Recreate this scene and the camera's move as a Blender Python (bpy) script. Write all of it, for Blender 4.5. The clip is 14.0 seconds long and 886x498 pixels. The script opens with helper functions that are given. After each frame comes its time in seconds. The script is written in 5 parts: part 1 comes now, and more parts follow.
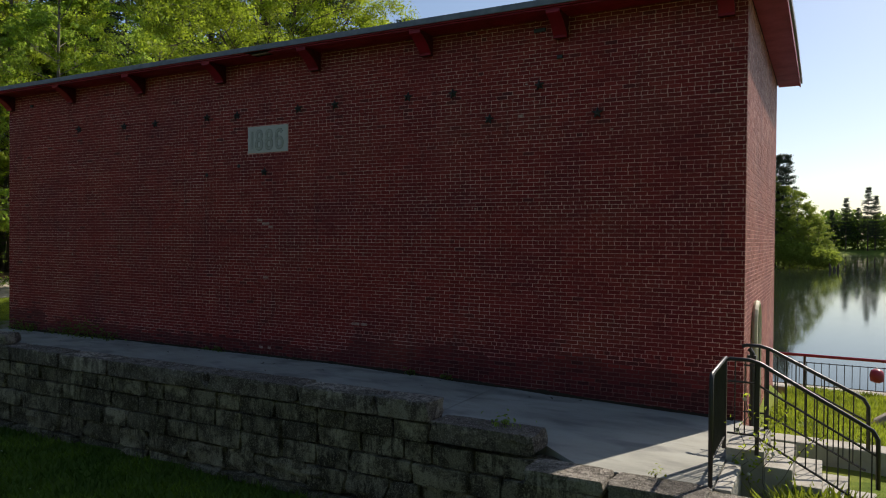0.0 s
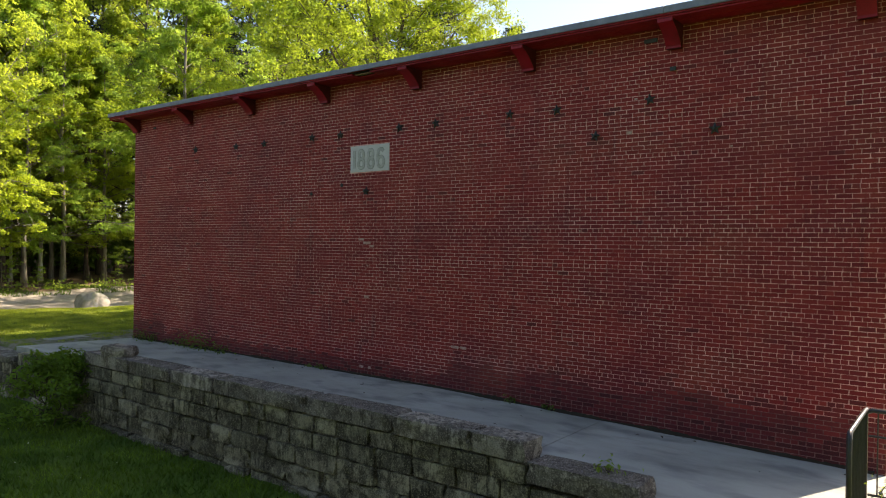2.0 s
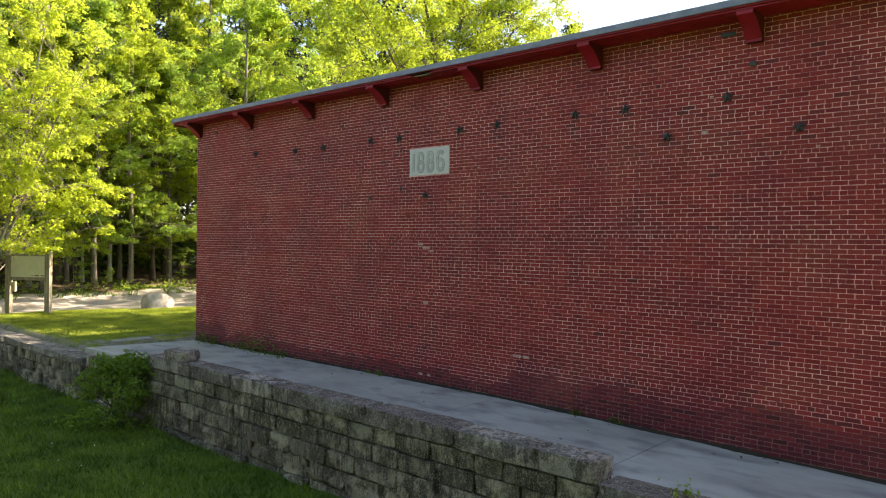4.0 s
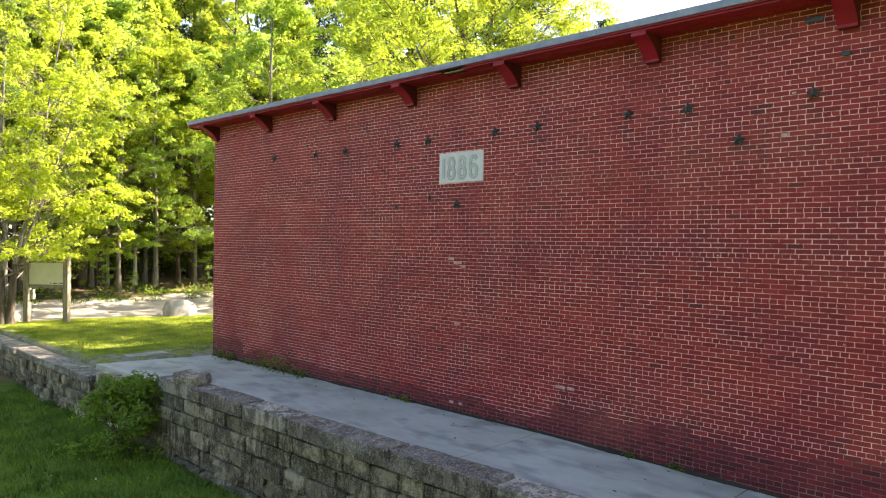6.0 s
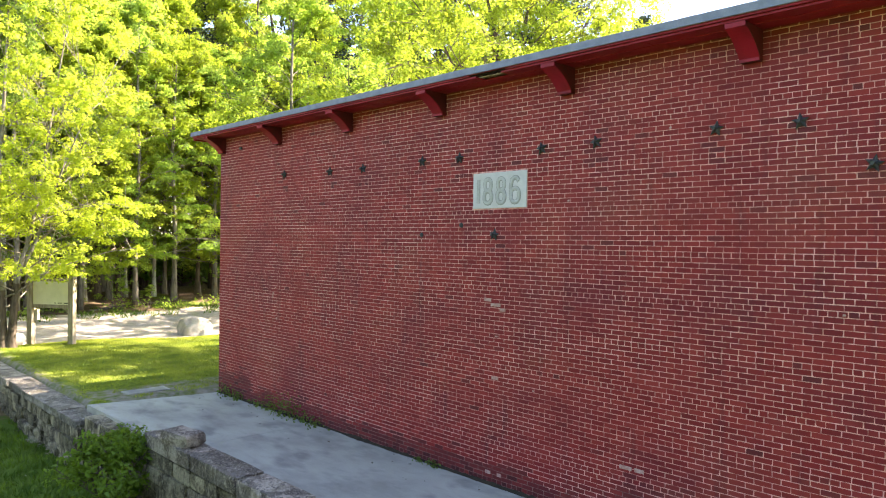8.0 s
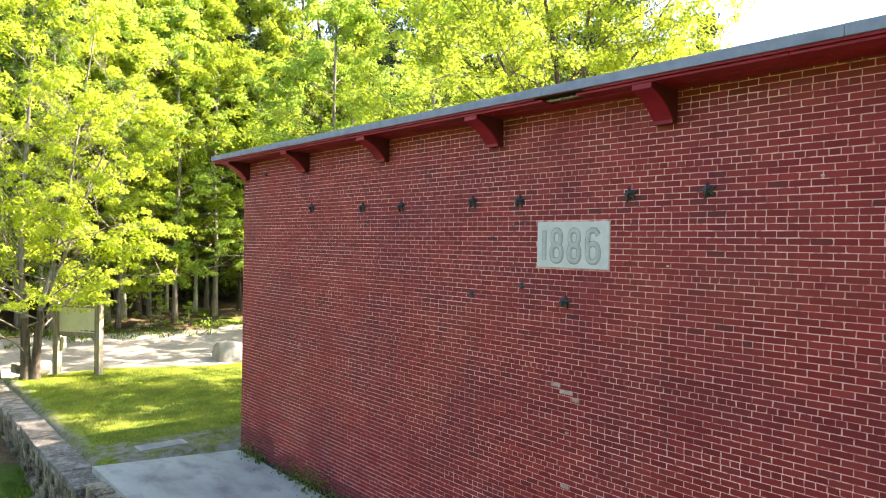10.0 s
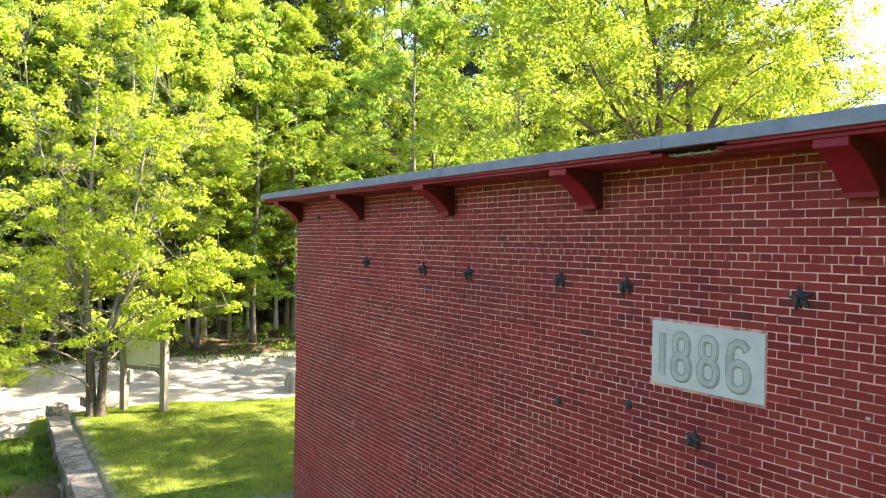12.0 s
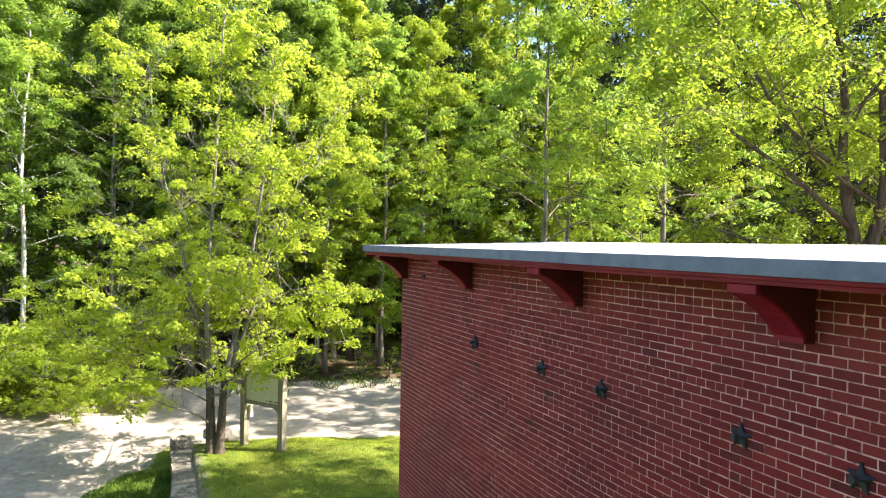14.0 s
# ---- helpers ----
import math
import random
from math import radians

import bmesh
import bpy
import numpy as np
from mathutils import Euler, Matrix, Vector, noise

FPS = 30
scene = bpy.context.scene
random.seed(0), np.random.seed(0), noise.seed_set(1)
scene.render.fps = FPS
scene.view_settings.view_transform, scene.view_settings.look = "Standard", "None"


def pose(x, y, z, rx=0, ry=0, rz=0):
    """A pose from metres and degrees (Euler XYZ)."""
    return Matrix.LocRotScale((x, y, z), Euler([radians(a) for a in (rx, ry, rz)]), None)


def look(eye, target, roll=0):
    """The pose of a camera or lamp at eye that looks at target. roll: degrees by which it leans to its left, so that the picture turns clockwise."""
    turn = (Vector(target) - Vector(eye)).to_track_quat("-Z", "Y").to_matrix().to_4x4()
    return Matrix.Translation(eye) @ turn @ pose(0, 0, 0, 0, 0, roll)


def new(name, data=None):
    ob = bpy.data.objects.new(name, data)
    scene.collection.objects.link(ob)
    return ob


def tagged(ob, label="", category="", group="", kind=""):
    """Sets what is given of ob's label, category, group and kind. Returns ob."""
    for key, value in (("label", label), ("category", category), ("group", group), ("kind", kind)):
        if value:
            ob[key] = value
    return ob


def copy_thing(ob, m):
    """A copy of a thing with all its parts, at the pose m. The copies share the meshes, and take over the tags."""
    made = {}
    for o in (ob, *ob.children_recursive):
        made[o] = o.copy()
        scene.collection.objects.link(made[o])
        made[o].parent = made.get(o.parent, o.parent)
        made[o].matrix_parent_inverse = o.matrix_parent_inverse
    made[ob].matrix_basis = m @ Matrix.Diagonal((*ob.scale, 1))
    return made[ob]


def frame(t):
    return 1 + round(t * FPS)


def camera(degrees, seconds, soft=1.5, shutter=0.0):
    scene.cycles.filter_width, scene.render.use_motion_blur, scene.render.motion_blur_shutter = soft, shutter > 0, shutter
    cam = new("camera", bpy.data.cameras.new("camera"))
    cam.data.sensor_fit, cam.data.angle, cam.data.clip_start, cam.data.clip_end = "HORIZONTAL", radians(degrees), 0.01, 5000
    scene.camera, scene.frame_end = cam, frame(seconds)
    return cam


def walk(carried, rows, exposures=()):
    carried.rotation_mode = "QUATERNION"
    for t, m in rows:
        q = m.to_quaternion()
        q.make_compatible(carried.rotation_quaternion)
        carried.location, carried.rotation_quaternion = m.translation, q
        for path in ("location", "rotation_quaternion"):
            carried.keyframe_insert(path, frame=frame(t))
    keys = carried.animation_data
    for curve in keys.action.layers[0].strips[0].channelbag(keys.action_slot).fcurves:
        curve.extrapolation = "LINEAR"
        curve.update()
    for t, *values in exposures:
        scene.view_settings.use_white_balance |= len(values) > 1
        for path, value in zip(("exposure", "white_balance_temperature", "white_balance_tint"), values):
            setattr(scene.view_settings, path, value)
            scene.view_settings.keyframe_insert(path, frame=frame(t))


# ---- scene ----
cam = camera(64.0, 14.0, soft=1.1)
PATH = [
    (0, (10.28, -10.76, 2.376), (9.332, -8.999, 2.35), 0.5),
    (0.5, (10.25, -10.573, 2.398), (9.167, -8.892, 2.386), 0.7),
    (1, (10.22, -10.447, 2.558), (9.07, -8.812, 2.547), 0.7),
    (1.5, (10.2, -10.372, 2.611), (9.021, -8.757, 2.6), 0.8),
    (2, (10.178, -10.328, 2.651), (8.972, -8.733, 2.639), 0.8),
    (2.5, (10.146, -10.285, 2.697), (8.905, -8.717, 2.683), 0.8),
    (3, (10.096, -10.267, 2.722), (8.818, -8.728, 2.708), 0.8),
    (5.5, (9.231, -9.471, 2.904), (7.859, -8.016, 2.886), 0.8),
    (6, (8.929, -9.171, 3.023), (7.542, -7.729, 3.004), 0.8),
    (6.5, (8.589, -8.846, 3.153), (7.189, -7.417, 3.133), 0.8),
    (7, (8.194, -8.475, 3.276), (6.783, -7.059, 3.256), 0.8),
    (9.5, (6.158, -6.646, 4.129), (4.652, -5.331, 4.114), 0.9),
    (10, (5.724, -6.261, 4.338), (4.191, -4.977, 4.322), 1.0),
    (10.5, (5.304, -5.868, 4.553), (3.746, -4.614, 4.535), 0.9),
    (11, (4.889, -5.469, 4.782), (3.297, -4.258, 4.764), 0.9),
    (11.5, (4.469, -5.081, 5.002), (2.833, -3.931, 4.985), 0.9),
    (12, (4.063, -4.748, 5.223), (2.382, -3.664, 5.206), 1.0),
    (12.5, (3.653, -4.412, 5.434), (1.93, -3.397, 5.419), 1.1),
    (13, (3.249, -4.1, 5.653), (1.483, -3.16, 5.638), 1.1),
    (13.5, (2.832, -3.798, 5.877), (1.02, -2.95, 5.862), 1.1),
    (14, (2.406, -3.546, 6.094), (0.548, -2.805, 6.08), 1.1),
]
EXPOSURE = [(0.0, 0.05, 6700, 12), (0.5, 0.42, 6900, 14), (1.0, 0.74, 7200, 14), (1.5, 1.05, 7500, 15), (2.0, 1.38, 7600, 16), (2.5, 1.55, 7700, 16),
            (3.0, 1.7, 7800, 16), (5.5, 2.44, 7600, 18), (6.5, 2.66, 7500, 18), (7.0, 2.70, 7400, 18), (9.5, 2.79, 7200, 18), (11.0, 2.70, 7100, 17),
            (12.0, 2.53, 6900, 16), (13.0, 2.27, 6700, 15), (14.0, 2.03, 6600, 14)]
walk(cam, [(t, look(eye, aim, roll)) for t, eye, aim, roll in PATH], EXPOSURE)

# ---- light ----
SUN_WAY = Vector((0.42, 0.97, 1.0)).normalized()          # towards the sun
world = bpy.data.worlds.new("sky")
scene.world = world
world.use_nodes = True
wn = world.node_tree
sky = wn.nodes.new("ShaderNodeTexSky")
sky.sky_type = "NISHITA"
sky.sun_disc = False
sky.sun_elevation = math.asin(SUN_WAY.z)
sky.sun_rotation = math.atan2(SUN_WAY.x, SUN_WAY.y)
sky.air_density, sky.dust_density, sky.ozone_density = 1.0, 0.9, 1.8
wn.links.new(sky.outputs[0], wn.nodes["Background"].inputs[0])
wn.nodes["Background"].inputs[1].default_value = 0.12
sun = new("sun", bpy.data.lights.new("sun", "SUN"))
sun.data.energy, sun.data.angle, sun.data.color = 5.5, radians(0.53), (1.0, 0.93, 0.82)
sun.matrix_world = look((30, 60, 60), Vector((30, 60, 60)) - SUN_WAY * 10)


# ---- materials ----
class Nodes:
    """A short way to write a node material."""

    def __init__(self, name):
        self.mat = bpy.data.materials.new(name)
        self.mat.use_nodes = True
        self.t = self.mat.node_tree
        self.bsdf = self.t.nodes["Principled BSDF"]
        self.out = self.t.nodes["Material Output"]

    def node(self, kind, **values):
        n = self.t.nodes.new("ShaderNode" + kind)
        for key, value in values.items():
            if key == "op":
                n.operation = value
            elif key == "blend":
                n.data_type, n.blend_type = "RGBA", value
            else:
                n.inputs[key].default_value = value
        return n

    def link(self, a, b):
        self.t.links.new(a, b)

    def pos(self):
        return self.node("NewGeometry").outputs["Position"]

    def scaled(self, vec, x, y, z):
        n = self.node("Mapping")
        n.inputs["Scale"].default_value = (x, y, z)
        self.link(vec, n.inputs["Vector"])
        return n.outputs[0]

    def noise(self, vec, scale, detail=4.0, rough=0.55, distortion=0.0):
        n = self.node("TexNoise", Scale=scale, Detail=detail, Roughness=rough, Distortion=distortion)
        self.link(vec, n.inputs["Vector"])
        return n.outputs["Fac"]

    def ramp(self, fac, *stops):
        n = self.node("ValToRGB")
        while len(n.color_ramp.elements) < len(stops):
            n.color_ramp.elements.new(0.5)
        for e, (p, c) in zip(n.color_ramp.elements, stops):
            e.position = p
            e.color = (*c, 1) if len(c) == 3 else c
        self.link(fac, n.inputs[0])
        return n.outputs[0]

    def band(self, fac, a, b, lo=0.0, hi=1.0):
        n = self.node("MapRange")
        for key, value in (("From Min", a), ("From Max", b), ("To Min", lo), ("To Max", hi)):
            n.inputs[key].default_value = value
        self.link(fac, n.inputs["Value"])
        return n.outputs[0]

    def math(self, op, a, b=0.0):
        n = self.node("Math", op=op)
        for i, v in enumerate((a, b)):
            if isinstance(v, (int, float)):
                n.inputs[i].default_value = v
            else:
                self.link(v, n.inputs[i])
        return n.outputs[0]

    def mix(self, fac, a, b, blend="MIX"):
        n = self.node("Mix", blend=blend)
        for i, v in ((0, fac), (6, a), (7, b)):
            if isinstance(v, (int, float)):
                n.inputs[i].default_value = v
            elif isinstance(v, tuple):
                n.inputs[i].default_value = (*v, 1)
            else:
                self.link(v, n.inputs[i])
        return n.outputs[2]

    def scatter(self):
        """One random number for each object and each loose piece of a mesh."""
        a = self.node("ObjectInfo").outputs["Random"]
        b = self.node("NewGeometry").outputs["Random Per Island"]
        return self.math("FRACT", self.math("ADD", a, b))

    def finish(self, color, rough=0.8, bump=None, strength=0.3, distance=0.01, metal=0.0, spec=0.3):
        for key, v in (("Base Color", color), ("Roughness", rough), ("Metallic", metal), ("Specular IOR Level", spec)):
            if isinstance(v, tuple):
                self.bsdf.inputs[key].default_value = (*v, 1)
            elif isinstance(v, (int, float)):
                self.bsdf.inputs[key].default_value = v
            else:
                self.link(v, self.bsdf.inputs[key])
        if bump is not None:
            b = self.node("Bump", Strength=strength, Distance=distance)
            self.link(bump, b.inputs["Height"])
            self.link(b.outputs[0], self.bsdf.inputs["Normal"])
        return self.mat


def mat_brick(name="brick", stained=False, weathered=False, dull=False):
    m = Nodes(name)
    p, r = m.pos(), m.scatter()
    body = m.ramp(r, (0.0, (0.175, 0.0135, 0.0155)), (0.25, (0.215, 0.018, 0.0195)), (0.6, (0.255, 0.0235, 0.0235)),
                  (0.9, (0.30, 0.034, 0.031)), (0.985, (0.23, 0.026, 0.025)), (1.0, (0.165, 0.021, 0.022)))
    if stained:
        body = m.ramp(r, (0.0, (0.03, 0.012, 0.015)), (0.5, (0.07, 0.016, 0.020)), (1.0, (0.14, 0.02, 0.024)))
    if dull:
        body = m.ramp(r, (0.0, (0.085, 0.017, 0.020)), (0.5, (0.135, 0.020, 0.023)), (1.0, (0.19, 0.024, 0.026)))
    # paler end wall: some wear, and the sun's brightness put into the colour
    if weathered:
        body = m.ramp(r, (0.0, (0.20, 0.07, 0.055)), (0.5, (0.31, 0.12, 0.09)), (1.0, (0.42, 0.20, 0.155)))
    grain = m.noise(p, 90, 3)
    body = m.mix(m.band(grain, 0.35, 0.75, 0.0, 0.3), body, (0.32, 0.038, 0.035))
    pit = m.noise(p, 34, 4, 0.7)
    body = m.mix(m.band(pit, 0.58, 0.74, 0.0, 0.45), body, (0.09, 0.018, 0.022))
    patch = m.noise(m.scaled(p, 0.55, 1, 0.9), 1.0, 5, 0.6)
    body = m.mix(m.band(patch, 0.44, 0.66, 0.0, 0.55), body, (0.12, 0.018, 0.028))
    warm = m.noise(m.scaled(p, 0.35, 1, 0.5), 1.3, 4, 0.6)
    body = m.mix(m.band(warm, 0.52, 0.70, 0.0, 0.4), body, (0.30, 0.062, 0.040))
    streak = m.noise(m.scaled(p, 3.0, 1, 0.35), 1.6, 4, 0.6)
    body = m.mix(m.band(streak, 0.56, 0.72, 0.0, 0.45), body, (0.075, 0.02, 0.025))
    bloom = m.noise(m.scaled(p, 0.8, 1, 1.4), 2.3, 5, 0.65)
    body = m.mix(m.band(bloom, 0.60, 0.78, 0.0, 0.2), body, (0.37, 0.10, 0.09))
    rough = m.math("ADD", grain, pit)
    return m.finish(body, m.band(grain, 0.2, 0.8, 0.48, 0.68), rough, 0.4, 0.005, spec=0.16)


def mat_mortar(name="mortar", grime=0.0):
    m = Nodes(name)
    p = m.pos()
    n = m.noise(m.scaled(p, 0.7, 1, 0.9), 1.3, 6, 0.65)
    c = m.ramp(n, (0.30, (0.42, 0.13, 0.12)), (0.45, (0.70, 0.33, 0.29)), (0.63, (0.87, 0.50, 0.43)))
    fine = m.noise(p, 160, 3)
    broken = m.noise(p, 11, 4, 0.7)
    c = m.mix(m.band(broken, 0.49, 0.63, 0, 0.85), c, (0.28, 0.07, 0.065))
    c = m.mix(m.band(fine, 0.4, 0.7, 0, 0.2), c, (0.34, 0.18, 0.16))
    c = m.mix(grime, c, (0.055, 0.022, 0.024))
    return m.finish(c, 0.9, fine, 0.4, 0.003)


def mat_stone(name, light, dark, lichen, streaks=0.8):
    m = Nodes(name)
    p, r = m.pos(), m.scatter()
    c = m.mix(r, tuple(min(1, v * 1.3) for v in light), tuple(v * 0.45 for v in light))
    big = m.noise(p, 2.6, 6, 0.68)
    c = m.mix(m.band(big, 0.45, 0.55, 0, 0.85), c, dark)
    run = m.noise(m.scaled(p, 13.0, 13.0, 1.3), 1.0, 5, 0.72)
    wet = m.band(m.noise(p, 1.1, 3, 0.6), 0.40, 0.58)
    c = m.mix(m.math("MULTIPLY", m.band(run, 0.46, 0.56, 0, streaks), wet), c, tuple(v * 0.5 for v in dark))
    pale = m.noise(m.scaled(p, 13.0, 13.0, 6.5), 1.0, 5, 0.75)
    c = m.mix(m.band(pale, 0.55, 0.66, 0, 0.6), c, tuple(min(1, v * 1.5) for v in light))
    green = m.noise(p, 3.7, 4, 0.6)
    c = m.mix(m.band(green, 0.56, 0.70, 0, 0.5), c, lichen)
    fine = m.noise(p, 48, 5, 0.75)
    rough_ = m.noise(p, 10, 5, 0.68)
    c = m.mix(m.band(fine, 0.53, 0.64, 0, 0.6), c, tuple(min(1, v * 1.4) for v in light))
    c = m.mix(m.band(fine, 0.47, 0.36, 0, 0.7), c, tuple(v * 0.6 for v in dark))
    h = m.math("ADD", m.math("MULTIPLY", fine, 0.8), m.math("MULTIPLY", rough_, 1.4))
    return m.finish(c, 0.9, h, 1.0, 0.045)


def mat_speckle(name, base, other, scale=6.0, rough=0.85, bump=0.4, dist=0.01, spec=0.3, fine_scale=120):
    """Plain stuff with soft stains and a fine grain."""
    m = Nodes(name)
    p = m.pos()
    big = m.noise(p, scale, 6, 0.62)
    fine = m.noise(p, fine_scale, 4, 0.6)
    c = m.mix(m.band(big, 0.35, 0.68), base, other)
    c = m.mix(m.band(fine, 0.35, 0.7, 0, 0.25), c, tuple(v * 0.6 for v in base))
    h = m.math("ADD", m.math("MULTIPLY", fine, 0.4), big)
    return m.finish(c, m.band(big, 0.3, 0.7, rough - 0.08, min(1, rough + 0.08)), h, bump, dist, spec=spec)


def mat_concrete():
    m = Nodes("concrete_walk")
    p = m.pos()
    big = m.noise(m.scaled(p, 0.5, 1.0, 1), 0.9, 6, 0.62)
    c = m.ramp(big, (0.28, (0.20, 0.198, 0.172)), (0.48, (0.33, 0.33, 0.285)), (0.72, (0.43, 0.43, 0.375)))
    pool = m.noise(m.scaled(p, 0.6, 1.1, 1), 1.7, 3, 0.5)
    c = m.mix(m.band(pool, 0.52, 0.66, 0, 0.65), c, (0.15, 0.148, 0.142))
    smear = m.noise(m.scaled(p, 1.1, 4.2, 1), 1.2, 5, 0.7, 0.6)
    c = m.mix(m.band(smear, 0.55, 0.70, 0, 0.3), c, (0.16, 0.16, 0.145))
    scuff = m.noise(m.scaled(p, 1.6, 6.5, 1), 1.5, 5, 0.7)
    c = m.mix(m.band(scuff, 0.60, 0.72, 0, 0.3), c, (0.46, 0.455, 0.40))
    edge = m.noise(p, 7.5, 5, 0.7)
    c = m.mix(m.band(edge, 0.58, 0.74, 0, 0.4), c, (0.42, 0.40, 0.36))
    fine = m.noise(p, 140, 4, 0.6)
    c = m.mix(m.band(fine, 0.4, 0.7, 0, 0.2), c, (0.2, 0.19, 0.18))
    return m.finish(c, m.band(pool, 0.4, 0.7, 0.75, 0.9), fine, 0.3, 0.004)


def mat_ground():
    m = Nodes("ground")
    p = m.pos()
    path = m.node("Attribute")
    path.attribute_name = "path"
    litter = m.node("Attribute")
    litter.attribute_name = "litter"
    big, mid, fine = m.noise(p, 0.7, 5, 0.6), m.noise(p, 4.5, 5, 0.65), m.noise(p, 38, 4, 0.65)
    g = m.ramp(mid, (0.28, (0.05, 0.085, 0.012)), (0.5, (0.115, 0.165, 0.022)), (0.75, (0.21, 0.235, 0.045)))
    # broad mottling: uneven grass tone, and dappled tree shade put into the colour
    g = m.mix(m.band(big, 0.42, 0.60, 0, 0.75), g, (0.20, 0.22, 0.04))
    g = m.mix(m.band(fine, 0.45, 0.75, 0, 0.5), g, (0.045, 0.06, 0.018))
    # below the walls the shade is put into a darker ground green
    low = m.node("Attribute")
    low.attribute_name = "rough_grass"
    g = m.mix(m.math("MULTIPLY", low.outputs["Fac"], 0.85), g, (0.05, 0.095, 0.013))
    s = m.ramp(mid, (0.25, (0.23, 0.195, 0.155)), (0.5, (0.37, 0.325, 0.27)), (0.8, (0.46, 0.415, 0.355)))
    s = m.mix(m.band(fine, 0.45, 0.75, 0, 0.35), s, (0.26, 0.21, 0.16))
    dirt = m.node("Attribute")
    dirt.attribute_name = "dirt"
    lit = m.ramp(mid, (0.25, (0.05, 0.032, 0.02)), (0.5, (0.12, 0.08, 0.05)), (0.8, (0.20, 0.145, 0.085)))
    lit = m.mix(m.band(fine, 0.5, 0.72, 0, 0.6), lit, (0.06, 0.085, 0.02))
    shift = m.math("MULTIPLY", m.math("SUBTRACT", mid, 0.5), 0.9)
    a = m.band(m.math("ADD", path.outputs["Fac"], shift), 0.4, 0.6)
    b = m.band(m.math("ADD", litter.outputs["Fac"], shift), 0.4, 0.6)
    e = m.band(m.math("ADD", dirt.outputs["Fac"], shift), 0.38, 0.62)
    grey = m.ramp(mid, (0.25, (0.11, 0.095, 0.07)), (0.5, (0.20, 0.18, 0.145)), (0.8, (0.29, 0.265, 0.22)))
    grey = m.mix(m.band(fine, 0.5, 0.72, 0, 0.5), grey, (0.10, 0.105, 0.045))
    c = m.mix(a, m.mix(e, m.mix(b, g, lit), grey), s)
    return m.finish(c, 0.95, m.math("ADD", fine, mid), 0.6, 0.04, spec=0.1)


def mat_leaf(name, lo, hi, glow, share=0.5, dull=0.55, patch=0.5):
    """Thin leaves: part of the light comes through."""
    m = Nodes(name)
    r = m.scatter()
    p = m.pos()
    drift = m.noise(p, patch, 3)
    # grass gets stronger patches, which also paint dappled shade
    w = 0.78 if patch > 0.9 else 0.5
    f = m.math("ADD", m.math("MULTIPLY", r, 1 - w), m.band(drift, 0.5 - 0.09 / w, 0.5 + 0.09 / w, 0.0, w))
    c = m.mix(f, lo, hi)
    m.link(c, m.bsdf.inputs["Base Color"])
    m.bsdf.inputs["Roughness"].default_value = dull
    m.bsdf.inputs["Specular IOR Level"].default_value = 0.25
    tr = m.node("BsdfTranslucent")
    m.link(m.mix(f, tuple(v * 0.6 for v in glow), glow), tr.inputs["Color"])
    mixer = m.node("MixShader")
    mixer.inputs[0].default_value = share
    m.link(m.bsdf.outputs[0], mixer.inputs[1])
    m.link(tr.outputs[0], mixer.inputs[2])
    m.link(mixer.outputs[0], m.out.inputs["Surface"])
    return m.mat


def mat_bark(name, base, dark):
    m = Nodes(name)
    p = m.pos()
    v = m.noise(m.scaled(p, 14, 14, 2.2), 1.0, 5, 0.65)
    b = m.noise(p, 1.6, 4)
    c = m.mix(m.band(v, 0.38, 0.66), base, dark)
    c = m.mix(m.band(b, 0.5, 0.7, 0, 0.5), c, tuple(min(1, x * 1.35) for x in base))
    return m.finish(c, 0.9, v, 0.7, 0.02, spec=0.15)


def mat_water():
    m = Nodes("lake_water")
    p = m.pos()
    a = m.noise(m.scaled(p, 1.0, 0.5, 1), 1.1, 3, 0.5)
    b = m.noise(m.scaled(p, 0.08, 0.02, 1), 1.0, 2, 0.5)
    h = m.math("MULTIPLY", a, m.band(b, 0.4, 0.65, 0.2, 1.0))
    m.bsdf.inputs["IOR"].default_value = 1.33
    return m.finish((0.018, 0.024, 0.016), 0.06, h, 0.05, 0.05, spec=0.5)


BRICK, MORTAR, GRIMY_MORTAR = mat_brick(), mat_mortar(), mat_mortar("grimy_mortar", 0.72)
STAINED_BRICK = mat_brick("stained_brick", True)
DULL_BRICK = mat_brick("dull_brick", dull=True)
# end wall bricks, coloured lighter to carry the sunlight on that side
SUNLIT_WEATHERED_BRICK = mat_brick("weathered_brick", False, True)
GRANITE = mat_stone("wall_stone", (0.375, 0.325, 0.23), (0.056, 0.045, 0.031), (0.095, 0.085, 0.04))
# stained cap stone, its base colour lifted for sky light on the top
GRANITE_DIRTY_SKYLIT = mat_stone("wall_stone_top", (0.43, 0.37, 0.305), (0.09, 0.07, 0.058), (0.17, 0.15, 0.095), 0.65)
SLAB_TOP = mat_stone("flat_cap_stone", (0.36, 0.325, 0.275), (0.13, 0.115, 0.095), (0.20, 0.20, 0.12))
BOULDER = mat_speckle("boulder_stone", (0.38, 0.35, 0.30), (0.22, 0.20, 0.17), 3.0, 0.9, 0.7, 0.03)
CONCRETE, GROUND = mat_concrete(), mat_ground()
STAIR = mat_speckle("stair_concrete", (0.42, 0.40, 0.35), (0.30, 0.28, 0.24), 3.5)
# darker grey for the painted edge shading of the numerals
DATE_SHADE = mat_speckle("date_stone_dirt", (0.24, 0.228, 0.215), (0.36, 0.342, 0.32), 14.0, 0.9, 0.35, 0.004)
CARVED = mat_speckle("carved_figure", (0.50, 0.475, 0.44), (0.36, 0.345, 0.32), 9.0, 0.85, 0.35, 0.004)
